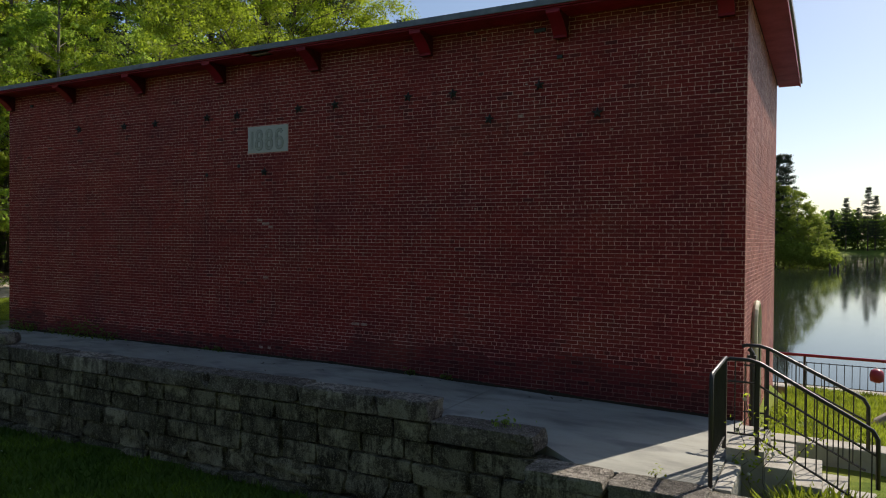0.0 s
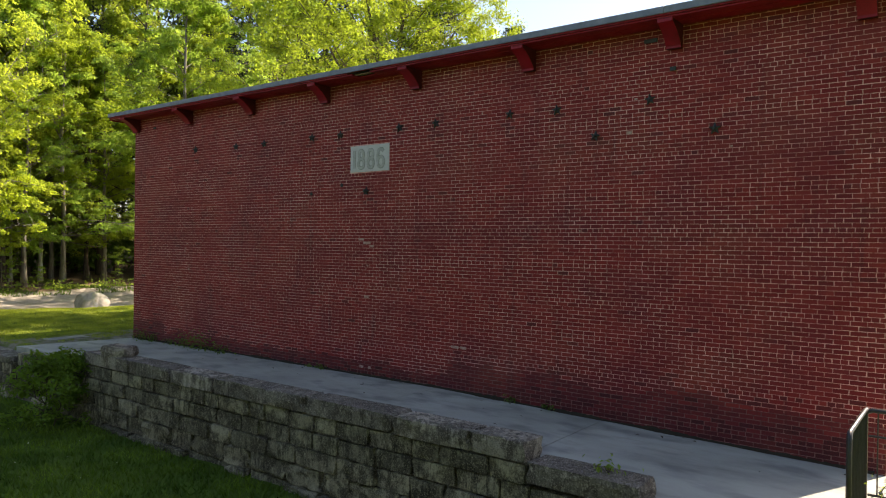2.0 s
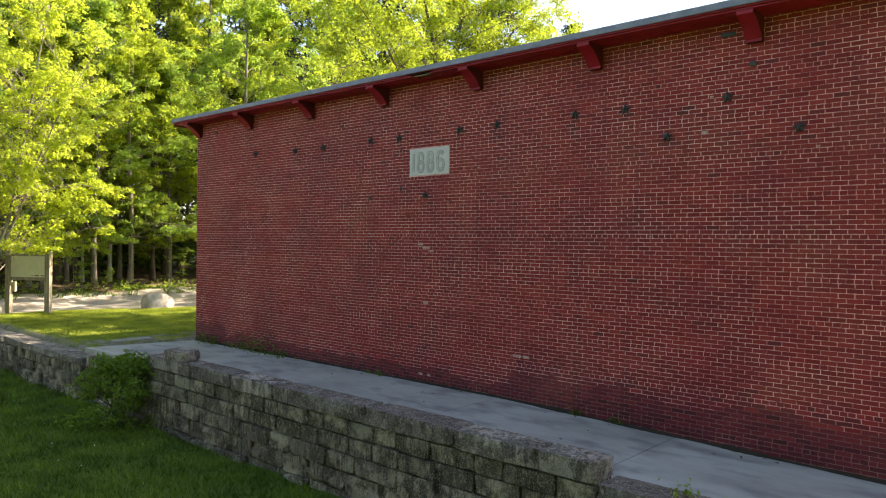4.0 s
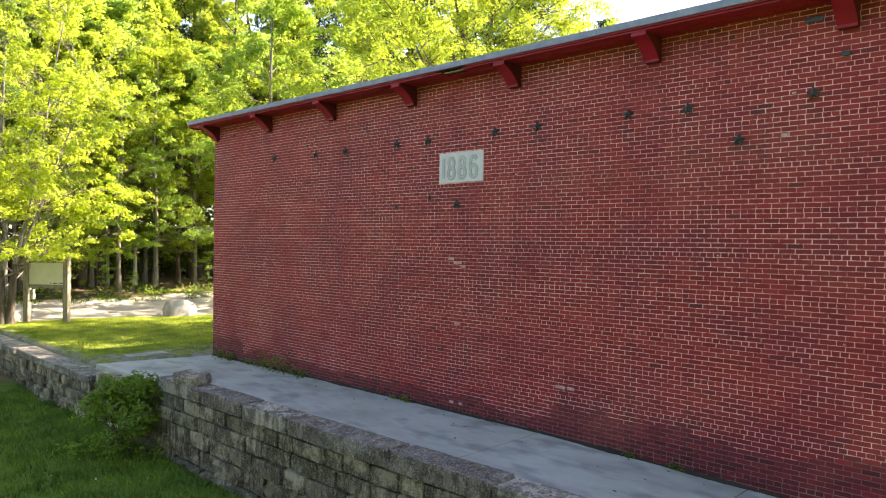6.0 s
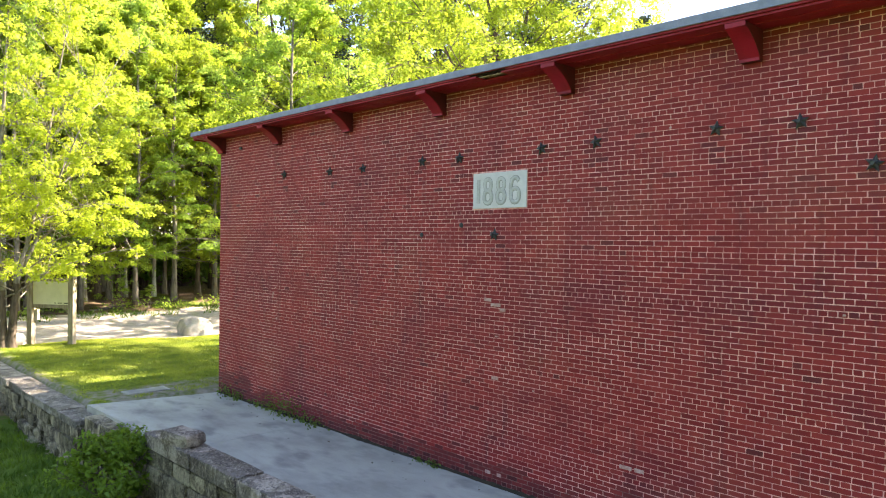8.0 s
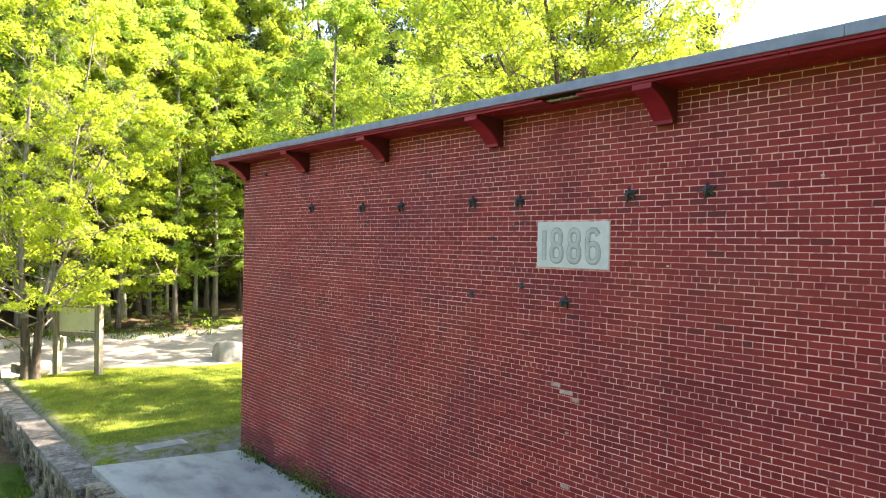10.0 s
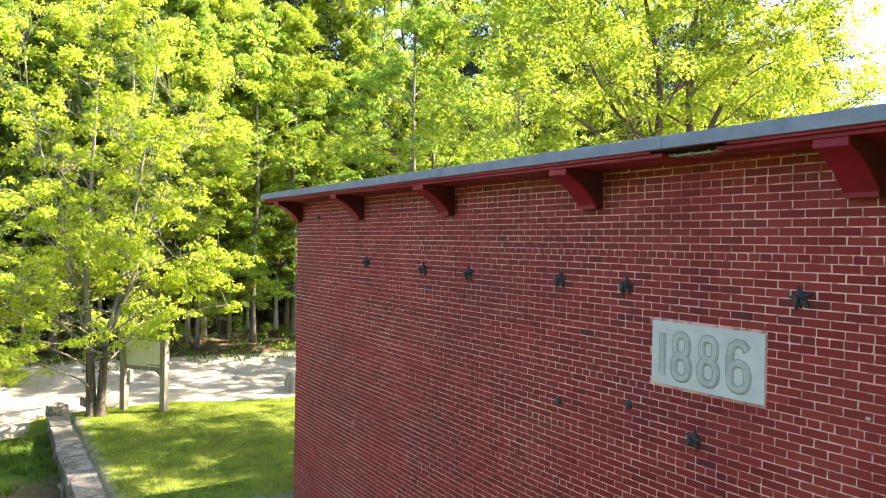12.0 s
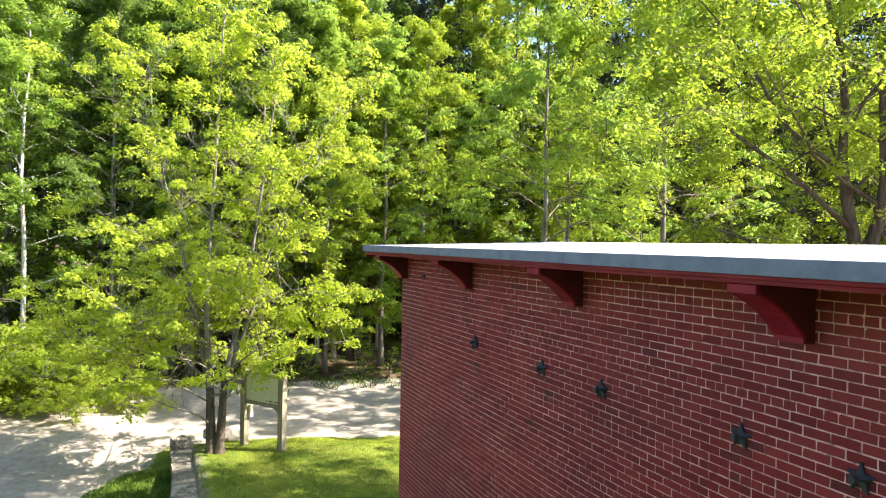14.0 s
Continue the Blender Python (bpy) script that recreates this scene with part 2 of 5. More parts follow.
DATE = mat_speckle("date_stone", (0.60, 0.56, 0.54), (0.50, 0.47, 0.45), 5.0, 0.85, 0.35, 0.004)
RED_PAINT = mat_speckle("red_trim_paint", (0.31, 0.009, 0.022), (0.20, 0.008, 0.017), 2.5, 0.5, 0.25, 0.004, 0.25, 60)
RED_METAL = mat_speckle("red_rail_paint", (0.40, 0.05, 0.085), (0.30, 0.04, 0.065), 3.0, 0.45, 0.1, 0.003, 0.5)
DRIP = mat_speckle("grey_drip_edge", (0.14, 0.15, 0.20), (0.25, 0.255, 0.31), 4.0, 0.55, 0.2, 0.004, 0.5)
MEMBRANE = mat_speckle("white_roof_membrane", (0.70, 0.69, 0.66), (0.55, 0.54, 0.51), 0.8, 0.75, 0.3, 0.01)
IRON = mat_speckle("black_iron", (0.02, 0.026, 0.034), (0.045, 0.04, 0.04), 18.0, 0.55, 0.4, 0.006, 0.5)
RAIL_PAINT = mat_speckle("dark_rail_paint", (0.022, 0.018, 0.018), (0.04, 0.03, 0.028), 9.0, 0.4, 0.15, 0.003, 0.5)
# near-black that puts the darkness of the soffit gap into colour
GAP_BLACK = mat_speckle("dark_gap", (0.012, 0.008, 0.008), (0.03, 0.014, 0.012), 9.0)
CHIP = mat_speckle("stone_chip", (0.27, 0.24, 0.215), (0.13, 0.115, 0.10), 12.0, 0.95, 0.6, 0.01, 0.1)
SOIL = mat_speckle("dark_soil", (0.035, 0.03, 0.022), (0.05, 0.04, 0.028), 8.0, 0.95, 0.8, 0.02, 0.1)
RAW_WOOD = mat_bark("raw_board", (0.30, 0.22, 0.14), (0.14, 0.10, 0.06))
POST_WOOD = mat_bark("weathered_post", (0.30, 0.26, 0.19), (0.15, 0.125, 0.09))
CREAM = mat_speckle("cream_paint", (0.60, 0.57, 0.43), (0.50, 0.47, 0.34), 4.0, 0.6, 0.1, 0.003)
BOARD = mat_speckle("sign_panel", (0.64, 0.62, 0.44), (0.55, 0.53, 0.36), 3.0, 0.6, 0.1, 0.003)
INK = mat_speckle("sign_ink", (0.03, 0.03, 0.03), (0.06, 0.06, 0.05), 20.0)
PALE_BRICK = mat_speckle("worn_brick", (0.55, 0.40, 0.35), (0.33, 0.12, 0.10), 14.0, 0.85, 0.4, 0.005)
# trim red darkened to paint the shaded sides of the brackets
SHADED_RED = mat_speckle("weathered_red_paint", (0.075, 0.010, 0.014), (0.13, 0.012, 0.018), 7.0, 0.75, 0.4, 0.006, 0.2, 60)
MAPLE = mat_leaf("maple_leaf", (0.12, 0.19, 0.017), (0.275, 0.35, 0.04), (0.56, 0.68, 0.065), 0.6)
# brighter copy of the maple leaf: sunlight in the crown put into its colour
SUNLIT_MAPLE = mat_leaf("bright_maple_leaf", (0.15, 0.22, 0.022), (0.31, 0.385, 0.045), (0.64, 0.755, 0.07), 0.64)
YELLOWLEAF = mat_leaf("young_leaf", (0.13, 0.19, 0.016), (0.235, 0.31, 0.03), (0.43, 0.55, 0.042), 0.58)
BEECH = mat_leaf("beech_leaf", (0.075, 0.155, 0.02), (0.21, 0.31, 0.055), (0.48, 0.66, 0.09), 0.6)
# darker leaf green that paints in the shade of the wood
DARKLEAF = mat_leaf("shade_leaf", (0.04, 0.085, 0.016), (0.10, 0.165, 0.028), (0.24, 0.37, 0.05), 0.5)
SHORELEAF = mat_leaf("shore_leaf", (0.10, 0.155, 0.026), (0.21, 0.275, 0.045), (0.44, 0.54, 0.075), 0.55)
NEEDLE = mat_leaf("pine_needle", (0.025, 0.044, 0.024), (0.06, 0.085, 0.05), (0.06, 0.09, 0.04), 0.25)
# darker copy of the grass colour, with the shade painted in
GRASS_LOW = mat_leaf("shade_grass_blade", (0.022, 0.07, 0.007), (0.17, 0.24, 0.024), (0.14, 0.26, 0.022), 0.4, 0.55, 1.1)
# wide dark-to-light range: patchy grass with tree dapple painted in
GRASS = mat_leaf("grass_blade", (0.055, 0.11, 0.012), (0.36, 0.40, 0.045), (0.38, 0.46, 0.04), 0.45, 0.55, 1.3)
SHRUBLEAF = mat_leaf("shrub_leaf", (0.04, 0.10, 0.014), (0.17, 0.27, 0.03), (0.30, 0.46, 0.04), 0.45)
BARK = mat_bark("grey_bark", (0.23, 0.205, 0.17), (0.085, 0.07, 0.055))
BARK_PALE = mat_bark("pale_grey_bark", (0.25, 0.225, 0.185), (0.10, 0.082, 0.065))
BARK_DARK = mat_bark("brown_bark", (0.12, 0.095, 0.07), (0.045, 0.034, 0.026))
BIRCH = mat_bark("pale_bark", (0.48, 0.46, 0.41), (0.16, 0.14, 0.12))
PETAL = mat_speckle("pale_petal", (0.55, 0.55, 0.48), (0.42, 0.43, 0.34), 30.0)
WATER = mat_water()


# ---- mesh tools ----
class Shape:
    """Collects vertices and faces for one mesh."""

    def __init__(self):
        self.v, self.f = [], []

    def add(self, verts, faces):
        k = len(self.v)
        self.v.extend(tuple(p) for p in verts)
        self.f.extend(tuple(i + k for i in face) for face in faces)

    def box(self, x0, x1, y0, y1, z0, z1, bevel=0.0):
        if bevel <= 0:
            v = [(x, y, z) for x in (x0, x1) for y in (y0, y1) for z in (z0, z1)]
            self.add(v, [(0, 1, 3, 2), (4, 6, 7, 5), (0, 4, 5, 1), (2, 3, 7, 6), (0, 2, 6, 4), (1, 5, 7, 3)])
            return
        bm = bmesh.new()
        bmesh.ops.create_cube(bm, size=1.0)
        for q in bm.verts:
            q.co = ((x0 + x1) / 2 + q.co.x * (x1 - x0), (y0 + y1) / 2 + q.co.y * (y1 - y0), (z0 + z1) / 2 + q.co.z * (z1 - z0))
        bmesh.ops.bevel(bm, geom=bm.edges[:], offset=bevel, segments=2, affect="EDGES", profile=0.6)
        bm.verts.index_update()
        self.add([q.co[:] for q in bm.verts], [[q.index for q in face.verts] for face in bm.faces])
        bm.free()

    def tube(self, points, radii, sides=6, caps=True):
        pts = [Vector(p) for p in points]
        if isinstance(radii, (int, float)):
            radii = [radii] * len(pts)
        rings, old = [], None
        for i, p in enumerate(pts):
            way = (pts[min(i + 1, len(pts) - 1)] - pts[max(i - 1, 0)]).normalized()
            side = old if old is not None else way.orthogonal()
            side = (side - way * side.dot(way))
            side = side.normalized() if side.length > 1e-6 else way.orthogonal().normalized()
            old, up = side, way.cross(side)
            rings.append([p + (side * math.cos(a) + up * math.sin(a)) * radii[i]
                          for a in (2 * math.pi * k / sides for k in range(sides))])
        faces = []
        for i in range(len(pts) - 1):
            for k in range(sides):
                n = (k + 1) % sides
                faces.append((i * sides + k, i * sides + n, (i + 1) * sides + n, (i + 1) * sides + k))
        if caps:
            faces.append(tuple(range(sides))[::-1])
            faces.append(tuple(range((len(pts) - 1) * sides, len(pts) * sides)))
        self.add([q for ring in rings for q in ring], faces)

    def prism(self, outline, y0, y1):
        """An outline of (x, z) drawn out from y0 to y1."""
        n = len(outline)
        v = [(x, y0, z) for x, z in outline] + [(x, y1, z) for x, z in outline]
        f = [tuple(range(n)), tuple(range(2 * n - 1, n - 1, -1))]
        f += [(i, i + n, (i + 1) % n + n, (i + 1) % n) for i in range(n)]
        self.add(v, f)

    def mesh(self, name, material, smooth=False):
        me = bpy.data.meshes.new(name)
        me.from_pydata(self.v, [], self.f)
        bm = bmesh.new()
        bm.from_mesh(me)
        bmesh.ops.recalc_face_normals(bm, faces=bm.faces[:]) if len(self.f) < 20000 else None
        bm.to_mesh(me)
        bm.free()
        if smooth:
            me.polygons.foreach_set("use_smooth", [True] * len(me.polygons))
        me.materials.append(material)
        return me


def part(name, shape, material, parent=None, label="", smooth=False):
    ob = new(name, shape.mesh(name, material, smooth))
    ob.parent = parent
    if label:
        tagged(ob, label)
    return ob


def thing(name, label, category, group="", kind="", at=(0, 0, 0)):
    ob = new(name)
    ob.location = at
    return tagged(ob, label, category, group, kind)


def leaf_mesh(name, centres, sizes, material, up=0.5, seed=1, slim=0.55, out=None, small=False):
    """Folded leaves of four corners, or small ones of three, turned at random or away from their tuft's middle."""
    rng = np.random.default_rng(seed)
    n = len(centres)
    c = np.asarray(centres, dtype=np.float64)
    nor = rng.normal(size=(n, 3)) * (1.0 if out is None else 0.55) + (0, 0, up)
    if out is not None:
        nor += out
    nor /= np.linalg.norm(nor, axis=1)[:, None]
    tan = rng.normal(size=(n, 3)) + (0, 0, -0.25)
    tan -= nor * (tan * nor).sum(1)[:, None]
    tan /= np.linalg.norm(tan, axis=1)[:, None]
    bi = np.cross(nor, tan)
    s = np.asarray(sizes)[:, None]
    fold = nor * s * 0.16
    if small:
        k = 3
        co = np.stack([c - tan * s * 0.5 + bi * s * slim * 0.25, c + tan * s * 0.5, c - bi * s * slim * 0.75 - tan * s * 0.1], axis=1)
        loops = np.arange(3 * n)
    else:
        k = 4
        co = np.stack([c - tan * s * 0.5, c + bi * s * slim * 0.5 + fold + tan * s * 0.04,
                       c + tan * s * 0.5, c - bi * s * slim * 0.5 + fold - tan * s * 0.04], axis=1)
        base = np.arange(n) * 4
        loops = np.stack([base, base + 1, base + 2, base, base + 2, base + 3], axis=1).ravel()
    faces = n * (k - 2)
    me = bpy.data.meshes.new(name)
    me.vertices.add(k * n)
    me.vertices.foreach_set("co", co.reshape(-1, 3).astype(np.float32).ravel())
    me.loops.add(3 * faces)
    me.loops.foreach_set("vertex_index", loops.astype(np.int32))
    me.polygons.add(faces)
    me.polygons.foreach_set("loop_start", (np.arange(faces) * 3).astype(np.int32))
    me.materials.append(material)
    me.update(calc_edges=True)
    return me


def height(x, y):
    """The lie of the land."""
    def step(a, b, v):
        v = min(1.0, max(0.0, (v - a) / (b - a)))
        return v * v * (3 - 2 * v)
    upper = -0.02 if x < -8.75 or y > 0.2 else -0.3
    lower = -1.12 + 0.55 * step(-11, -20, x) + 0.5 * step(-20, -27, x)
    if x < (9.45 if y < -0.7 else 9.1):
        cut = step(-3.0, -2.8, y) if x > -8.3 else step(-2.76, -2.56, y) if x > -20.2 else step(-9.0, -1.5, y)
        if -20.2 >= x > -21.5:
            k = (-20.2 - x) / 1.3
            cut = step(-3.0 - 6.0 * k, -2.8 + 1.3 * k, y)
        z = lower + (upper - lower) * cut
    else:
        z = -1.12 + 0.42 * step(-6.0, -1.5, y) * step(13.5, 10.5, x)
        z += (-0.52 - z) * step(0.5, 0.7, y)
    if x > -1.0 and y > 1.5 and x > 9.2:
        z -= 0.72 * step(1.5, 9.0, y)
    if 3.0 < x <= 9.2 and y > 5.6:
        z -= 1.3 * step(5.6, 6.4, y) * step(3.0, 5.0, x)
    # lake
    shore = -4.0 + 0.05 * (y - 10.0) + 9.0 * step(128, 134, y)
    if y > (9.3 if x > 8.4 else 11.0):
        lake = (step(9.3, 9.7, y) if x > 8.4 else step(11.0, 13.0, y)) * step(shore - 2.5, shore + 2.5, x) * (1 - step(334, 339, y))
        z += (-4.5 - z) * lake
        z += 5.0 * step(338, 380, y)
        z -= 2.15 * step(60, 126, y) * (1 - step(300, 330, y)) * step(-20, -6, x) * (1 - lake)
    if x < -17.2 and y > -12:
        brow = -18.9 + 1.6 * step(0.5, 4.0, y)
        z -= 0.36 * step(brow, brow - 2.7, x) * (1 - step(-25.5, -29.0, x)) * step(-9, -3, y)
    if x < -27.5:
        z += 0.02 * min(40, -27.5 - x) + 0.25 * noise.noise((x * 0.25, y * 0.25, 0)) * step(-27.5, -31, x)
    z += 0.035 * noise.noise((x * 0.6, y * 0.6, 3.0))
    return z


# ---- ground, path, lake ----
def spread(*runs):
    out = []
    for a, b, d in runs:
        out.extend(np.arange(a, b - 1e-6, d))
    return out + [runs[-1][1]]


def path_mask(x, y):
    mid = -24.9 + 0.5 * math.sin(y * 0.22) - 0.1 * max(0, y - 7) ** 1.5
    wide = 3.3 + (0.4 if x > mid and y > 0 else 0) + (1.6 * min(4.0, -3.2 - y) if y < -3.2 and x > mid else 0)
    return 1.0 - min(1.0, max(0.0, (abs(x - mid) - wide) / 1.2))


def bare_mask(x, y):
    """Worn earth beside the walk and along the low wall."""
    a = 0.55 if -10.2 < x < -7 and -2.3 < y < 1.2 else 0.0
    b = max(0.0, 0.55 - 0.9 * max(0.0, y + 2.5)) if -20.5 < x < -9 and -2.9 < y < -1.4 else 0.0
    return max(a, b)


def earth_mask(x, y):
    """Leaf litter and bare soil in the lee of the low wall."""
    return min(1.0, max(0.0, (-11.5 - x) / 2.5)) * min(1.0, max(0.0, (x + 17.5) / 2.5)) * min(1.0, max(0.0, (y + 6.5) / 2.5)) * 0.7


def build_ground():
    xs = spread((-900, -200, 100), (-200, -60, 14), (-60, -30, 1.5), (-30, 14, 0.4), (14, 40, 2), (40, 200, 20), (200, 900, 100))
    ys = spread((-900, -100, 100), (-100, -20, 8), (-20, -3.2, 0.45), (-3.2, -2.4, 0.1), (-2.4, 14, 0.4), (14, 60, 2),
                (60, 350, 10), (350, 1000, 130))
    v = [(x, y, height(x, y)) for y in ys for x in xs]
    w = len(xs)
    f = [(j * w + i, j * w + i + 1, (j + 1) * w + i + 1, (j + 1) * w + i) for j in range(len(ys) - 1) for i in range(w - 1)]
    me = bpy.data.meshes.new("ground")
    me.from_pydata(v, [], f)
    a = me.attributes.new("path", "FLOAT", "POINT")
    a.data.foreach_set("value", [path_mask(p[0], p[1]) if -25 < p[1] < 15 else 0.0 for p in v])
    e = me.attributes.new("dirt", "FLOAT", "POINT")
    e.data.foreach_set("value", [bare_mask(p[0], p[1]) for p in v])
    b = me.attributes.new("litter", "FLOAT", "POINT")
    b.data.foreach_set("value", [min(1.0, max(0.0, (-27.4 - p[0]) / 1.6)) if p[1] < 9 else
                                 min(1.0, max(0.0, (p[1] - 9) / 2)) * (1.0 if p[0] < 0 else 0.0) for p in v])
    for i, p in enumerate(v):
        if p[0] < -11.5 and -6.5 < p[1] < -3.0:
            b.data[i].value = max(b.data[i].value, earth_mask(p[0], p[1]))
    # marks the low ground whose colour is darkened for shade
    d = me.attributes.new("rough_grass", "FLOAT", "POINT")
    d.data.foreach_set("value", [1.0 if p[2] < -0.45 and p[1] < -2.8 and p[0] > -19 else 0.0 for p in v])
    me.polygons.foreach_set("use_smooth", [True] * len(me.polygons))
    me.materials.append(GROUND)
    return tagged(new("ground", me), "uneven grass lawn, pale sandy path and brown forest floor", "ground", kind="structure")


build_ground()
s = Shape()
s.add([(-40, 9, -2.25), (900, 9, -2.25), (900, 330, -2.25), (-40, 330, -2.25)], [(0, 1, 2, 3)])
tagged(part("water", s, WATER), "calm dark lake water reflecting sky and trees", "water", kind="structure")

# ---- building ----
X0, X1, DEPTH, EAVE = -8.17, 9.30, 6.6, 5.90
COURSE, BRICK_L, HEADER_L = 0.0625, 0.1895, 0.0947
house = thing("brick_building", "long red brick storehouse with flat white roof and red wooden eaves", "building")

core = Shape()
core.box(X0, X1, 0.0, 0.3, -1.6, EAVE)
wall_front = part("wall", core, MORTAR, house, "red brick wall with pale worn mortar joints")
core = Shape()
core.box(X1 - 0.3, X1, 0.3, DEPTH - 0.3, -1.6, EAVE)
wall_end = part("wall", core, MORTAR, house, "sunlit red brick end wall")
core = Shape()
core.box(X0, X0 + 0.3, 0.3, DEPTH - 0.3, -1.6, EAVE)
wall_far = part("wall", core, MORTAR, house)
core = Shape()
core.box(X0, X1, DEPTH - 0.3, DEPTH, -1.6, EAVE)
part("wall", core, BRICK, house)

STONE = (0.0, 1.04, 4.08, 4.61)


def brick_shape(length, rng, proud=0.0028):
    """One brick's face, standing a little proud of its joints, with worn and chipped corners."""
    a, h = length / 2 - 0.0023, COURSE / 2 - 0.0022
    rim = []
    for sx, sz in ((-1, -1), (1, -1), (1, 1), (-1, 1)):
        c = rng.uniform(0.001, 0.004) if rng.random() < 0.9 else rng.uniform(0.005, 0.012)
        x, z = sx * (a + rng.uniform(-0.0024, 0.0016)), sz * (h + rng.uniform(-0.0018, 0.0014))
        pair = [(x - sx * c, z), (x, z - sz * c)]
        rim += pair if sx * sz < 0 else pair[::-1]
    e = 0.0028
    back = [(x, 0.004, z) for x, z in rim]
    front = [(x - math.copysign(e, x), -proud - rng.uniform(-0.0016, 0.0016), z - math.copysign(e, z)) for x, z in rim]
    return back + front, [tuple(range(8, 16))] + [(i, (i + 1) % 8, (i + 1) % 8 + 8, i + 8) for i in range(8)]


def brick_rows(x0, x1, z0, z1, rng):
    """Centres and lengths of the bricks of a wall in common bond."""
    k0 = math.floor(z0 / COURSE)
    for k in range(k0, math.floor(z1 / COURSE)):
        z = (k + 0.5) * COURSE
        head = k % 9 == 1
        step = HEADER_L if head else BRICK_L
        x = x0 - (0 if k % 2 else step / 2)
        while x < x1 - 0.01:
            a, b = max(x, x0), min(x + step + rng.uniform(-0.003, 0.003), x1)
            if b - a > 0.03:
                yield (a + b) / 2, z + 0.004 * noise.noise((x * 0.7, k * 0.35, 2.0)), b - a, head
            x += step


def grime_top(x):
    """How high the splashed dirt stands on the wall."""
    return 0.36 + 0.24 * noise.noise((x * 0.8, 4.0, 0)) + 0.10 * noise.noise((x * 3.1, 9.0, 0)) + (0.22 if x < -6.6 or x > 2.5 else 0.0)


def near(x, z):
    return -1.25 < x < 2.55 and 4.70 < z < 5.72


def lay_bricks():
    rng = random.Random(7)
    long_kinds = []
    for i in range(6):
        b = Shape()
        b.add(*brick_shape(BRICK_L, rng))
        long_kinds.append(b.mesh("brick", BRICK))
    head_kinds = []
    for i in range(4):
        b = Shape()
        b.add(*brick_shape(HEADER_L, rng))
        head_kinds.append(b.mesh("brick", BRICK))
    rest, dull, dirty, spots = Shape(), Shape(), Shape(), []

    def soiled(x, z):
        """0 for a clean brick, 1 for a dull one, 2 for a blackened one."""
        for sx, sz in STARS:
            if abs(x - sx) < 0.12 and -0.06 < sz - z < 0.34 and rng.random() < 0.5:
                return 1
        high = z / grime_top(x) + rng.uniform(-0.3, 0.3)
        return 2 if high < 0.45 else 1 if high < 1.0 or rng.random() < 0.012 else 0
    for x, z, length, head in brick_rows(X0, X1, -0.27, EAVE + 0.04, rng):
        if STONE[0] - 0.02 < x + length / 2 and x - length / 2 < STONE[1] + 0.02 and STONE[2] < z < STONE[3]:
            if x < 0.5:
                cut = (x - length / 2, STONE[0])
            else:
                cut = (STONE[1], x + length / 2)
            if cut[1] - cut[0] < 0.03:
                continue
            x, length = (cut[0] + cut[1]) / 2, cut[1] - cut[0]
        spoilt = soiled(x, z)
        if not spoilt and near(x, z) and abs(length - (HEADER_L if head else BRICK_L)) < 0.006 and len(spots) < 300:
            spots.append((x, z, head))
            continue
        v, f = brick_shape(length, rng)
        tilt = rng.uniform(-0.006, 0.006)
        (rest, dull, dirty)[spoilt].add([(x + p[0], p[1], z + p[2] + p[0] * tilt) for p in v], f)
    part("brickwork", rest, BRICK, wall_front)["kind"] = "stuff"
    part("stained_brickwork", dirty, STAINED_BRICK, wall_front, "dirt-blackened bricks at the wall foot")["kind"] = "stuff"
    part("dull_brickwork", dull, DULL_BRICK, wall_front, "dull stained bricks below the iron stars and near the ground")["kind"] = "stuff"
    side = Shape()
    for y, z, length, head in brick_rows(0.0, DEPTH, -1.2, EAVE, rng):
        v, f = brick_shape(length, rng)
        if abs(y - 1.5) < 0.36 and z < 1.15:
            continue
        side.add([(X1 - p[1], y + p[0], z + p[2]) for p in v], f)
    part("brickwork", side, SUNLIT_WEATHERED_BRICK, wall_end)["kind"] = "stuff"
    side = Shape()
    for y, z, length, head in brick_rows(0.0, DEPTH, -0.13, EAVE, rng):
        v, f = brick_shape(length, rng)
        side.add([(X0 + p[1], y - p[0], z + p[2]) for p in v], f)
    part("brickwork", side, BRICK, wall_far)["kind"] = "stuff"
    for x, z, head in spots:
        ob = new("brick", rng.choice(head_kinds if head else long_kinds))
        ob.parent = wall_front
        ob.matrix_basis = pose(x, 0, z, 0, rng.uniform(-0.35, 0.35), 0)


def worn_patch(x, z, cells, high=0.024):
    """Pale smears left on single bricks."""
    for dx, dz, w in cells:
        s = Shape()
        s.box(x + dx - w / 2, x + dx + w / 2, -0.0125, -0.004, z + dz - high, z + dz + high, 0.003)
        part("worn_brick", s, PALE_BRICK, wall_front)


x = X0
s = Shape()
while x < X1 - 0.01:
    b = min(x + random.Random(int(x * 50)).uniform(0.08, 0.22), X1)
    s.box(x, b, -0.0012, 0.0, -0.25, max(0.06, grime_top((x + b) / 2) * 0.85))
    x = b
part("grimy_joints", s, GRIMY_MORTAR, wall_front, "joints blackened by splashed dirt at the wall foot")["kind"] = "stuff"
worn_patch(2.76, 0.81, [(-0.09, 0, 0.17), (0.1, 0, 0.13)])
for x, z, w in ((6.0, 4.9, 0.05), (3.2, 4.97, 0.03), (1.75, 4.17, 0.03), (-5.66, 2.6, 0.03), (7.4, 4.1, 0.04), (5.1, 2.9, 0.03), (6.6, 1.9, 0.03), (1.2, 1.5, 0.03), (0.5, 2.2, 0.05)):
    worn_patch(x, (math.floor(z / COURSE) + 0.4) * COURSE, [(0, 0, w)], 0.011)
worn_patch(0.42, 2.67, [(-0.1, 0.0675, 0.14), (0.06, 0.0, 0.19), (0.2, -0.0675, 0.1)])
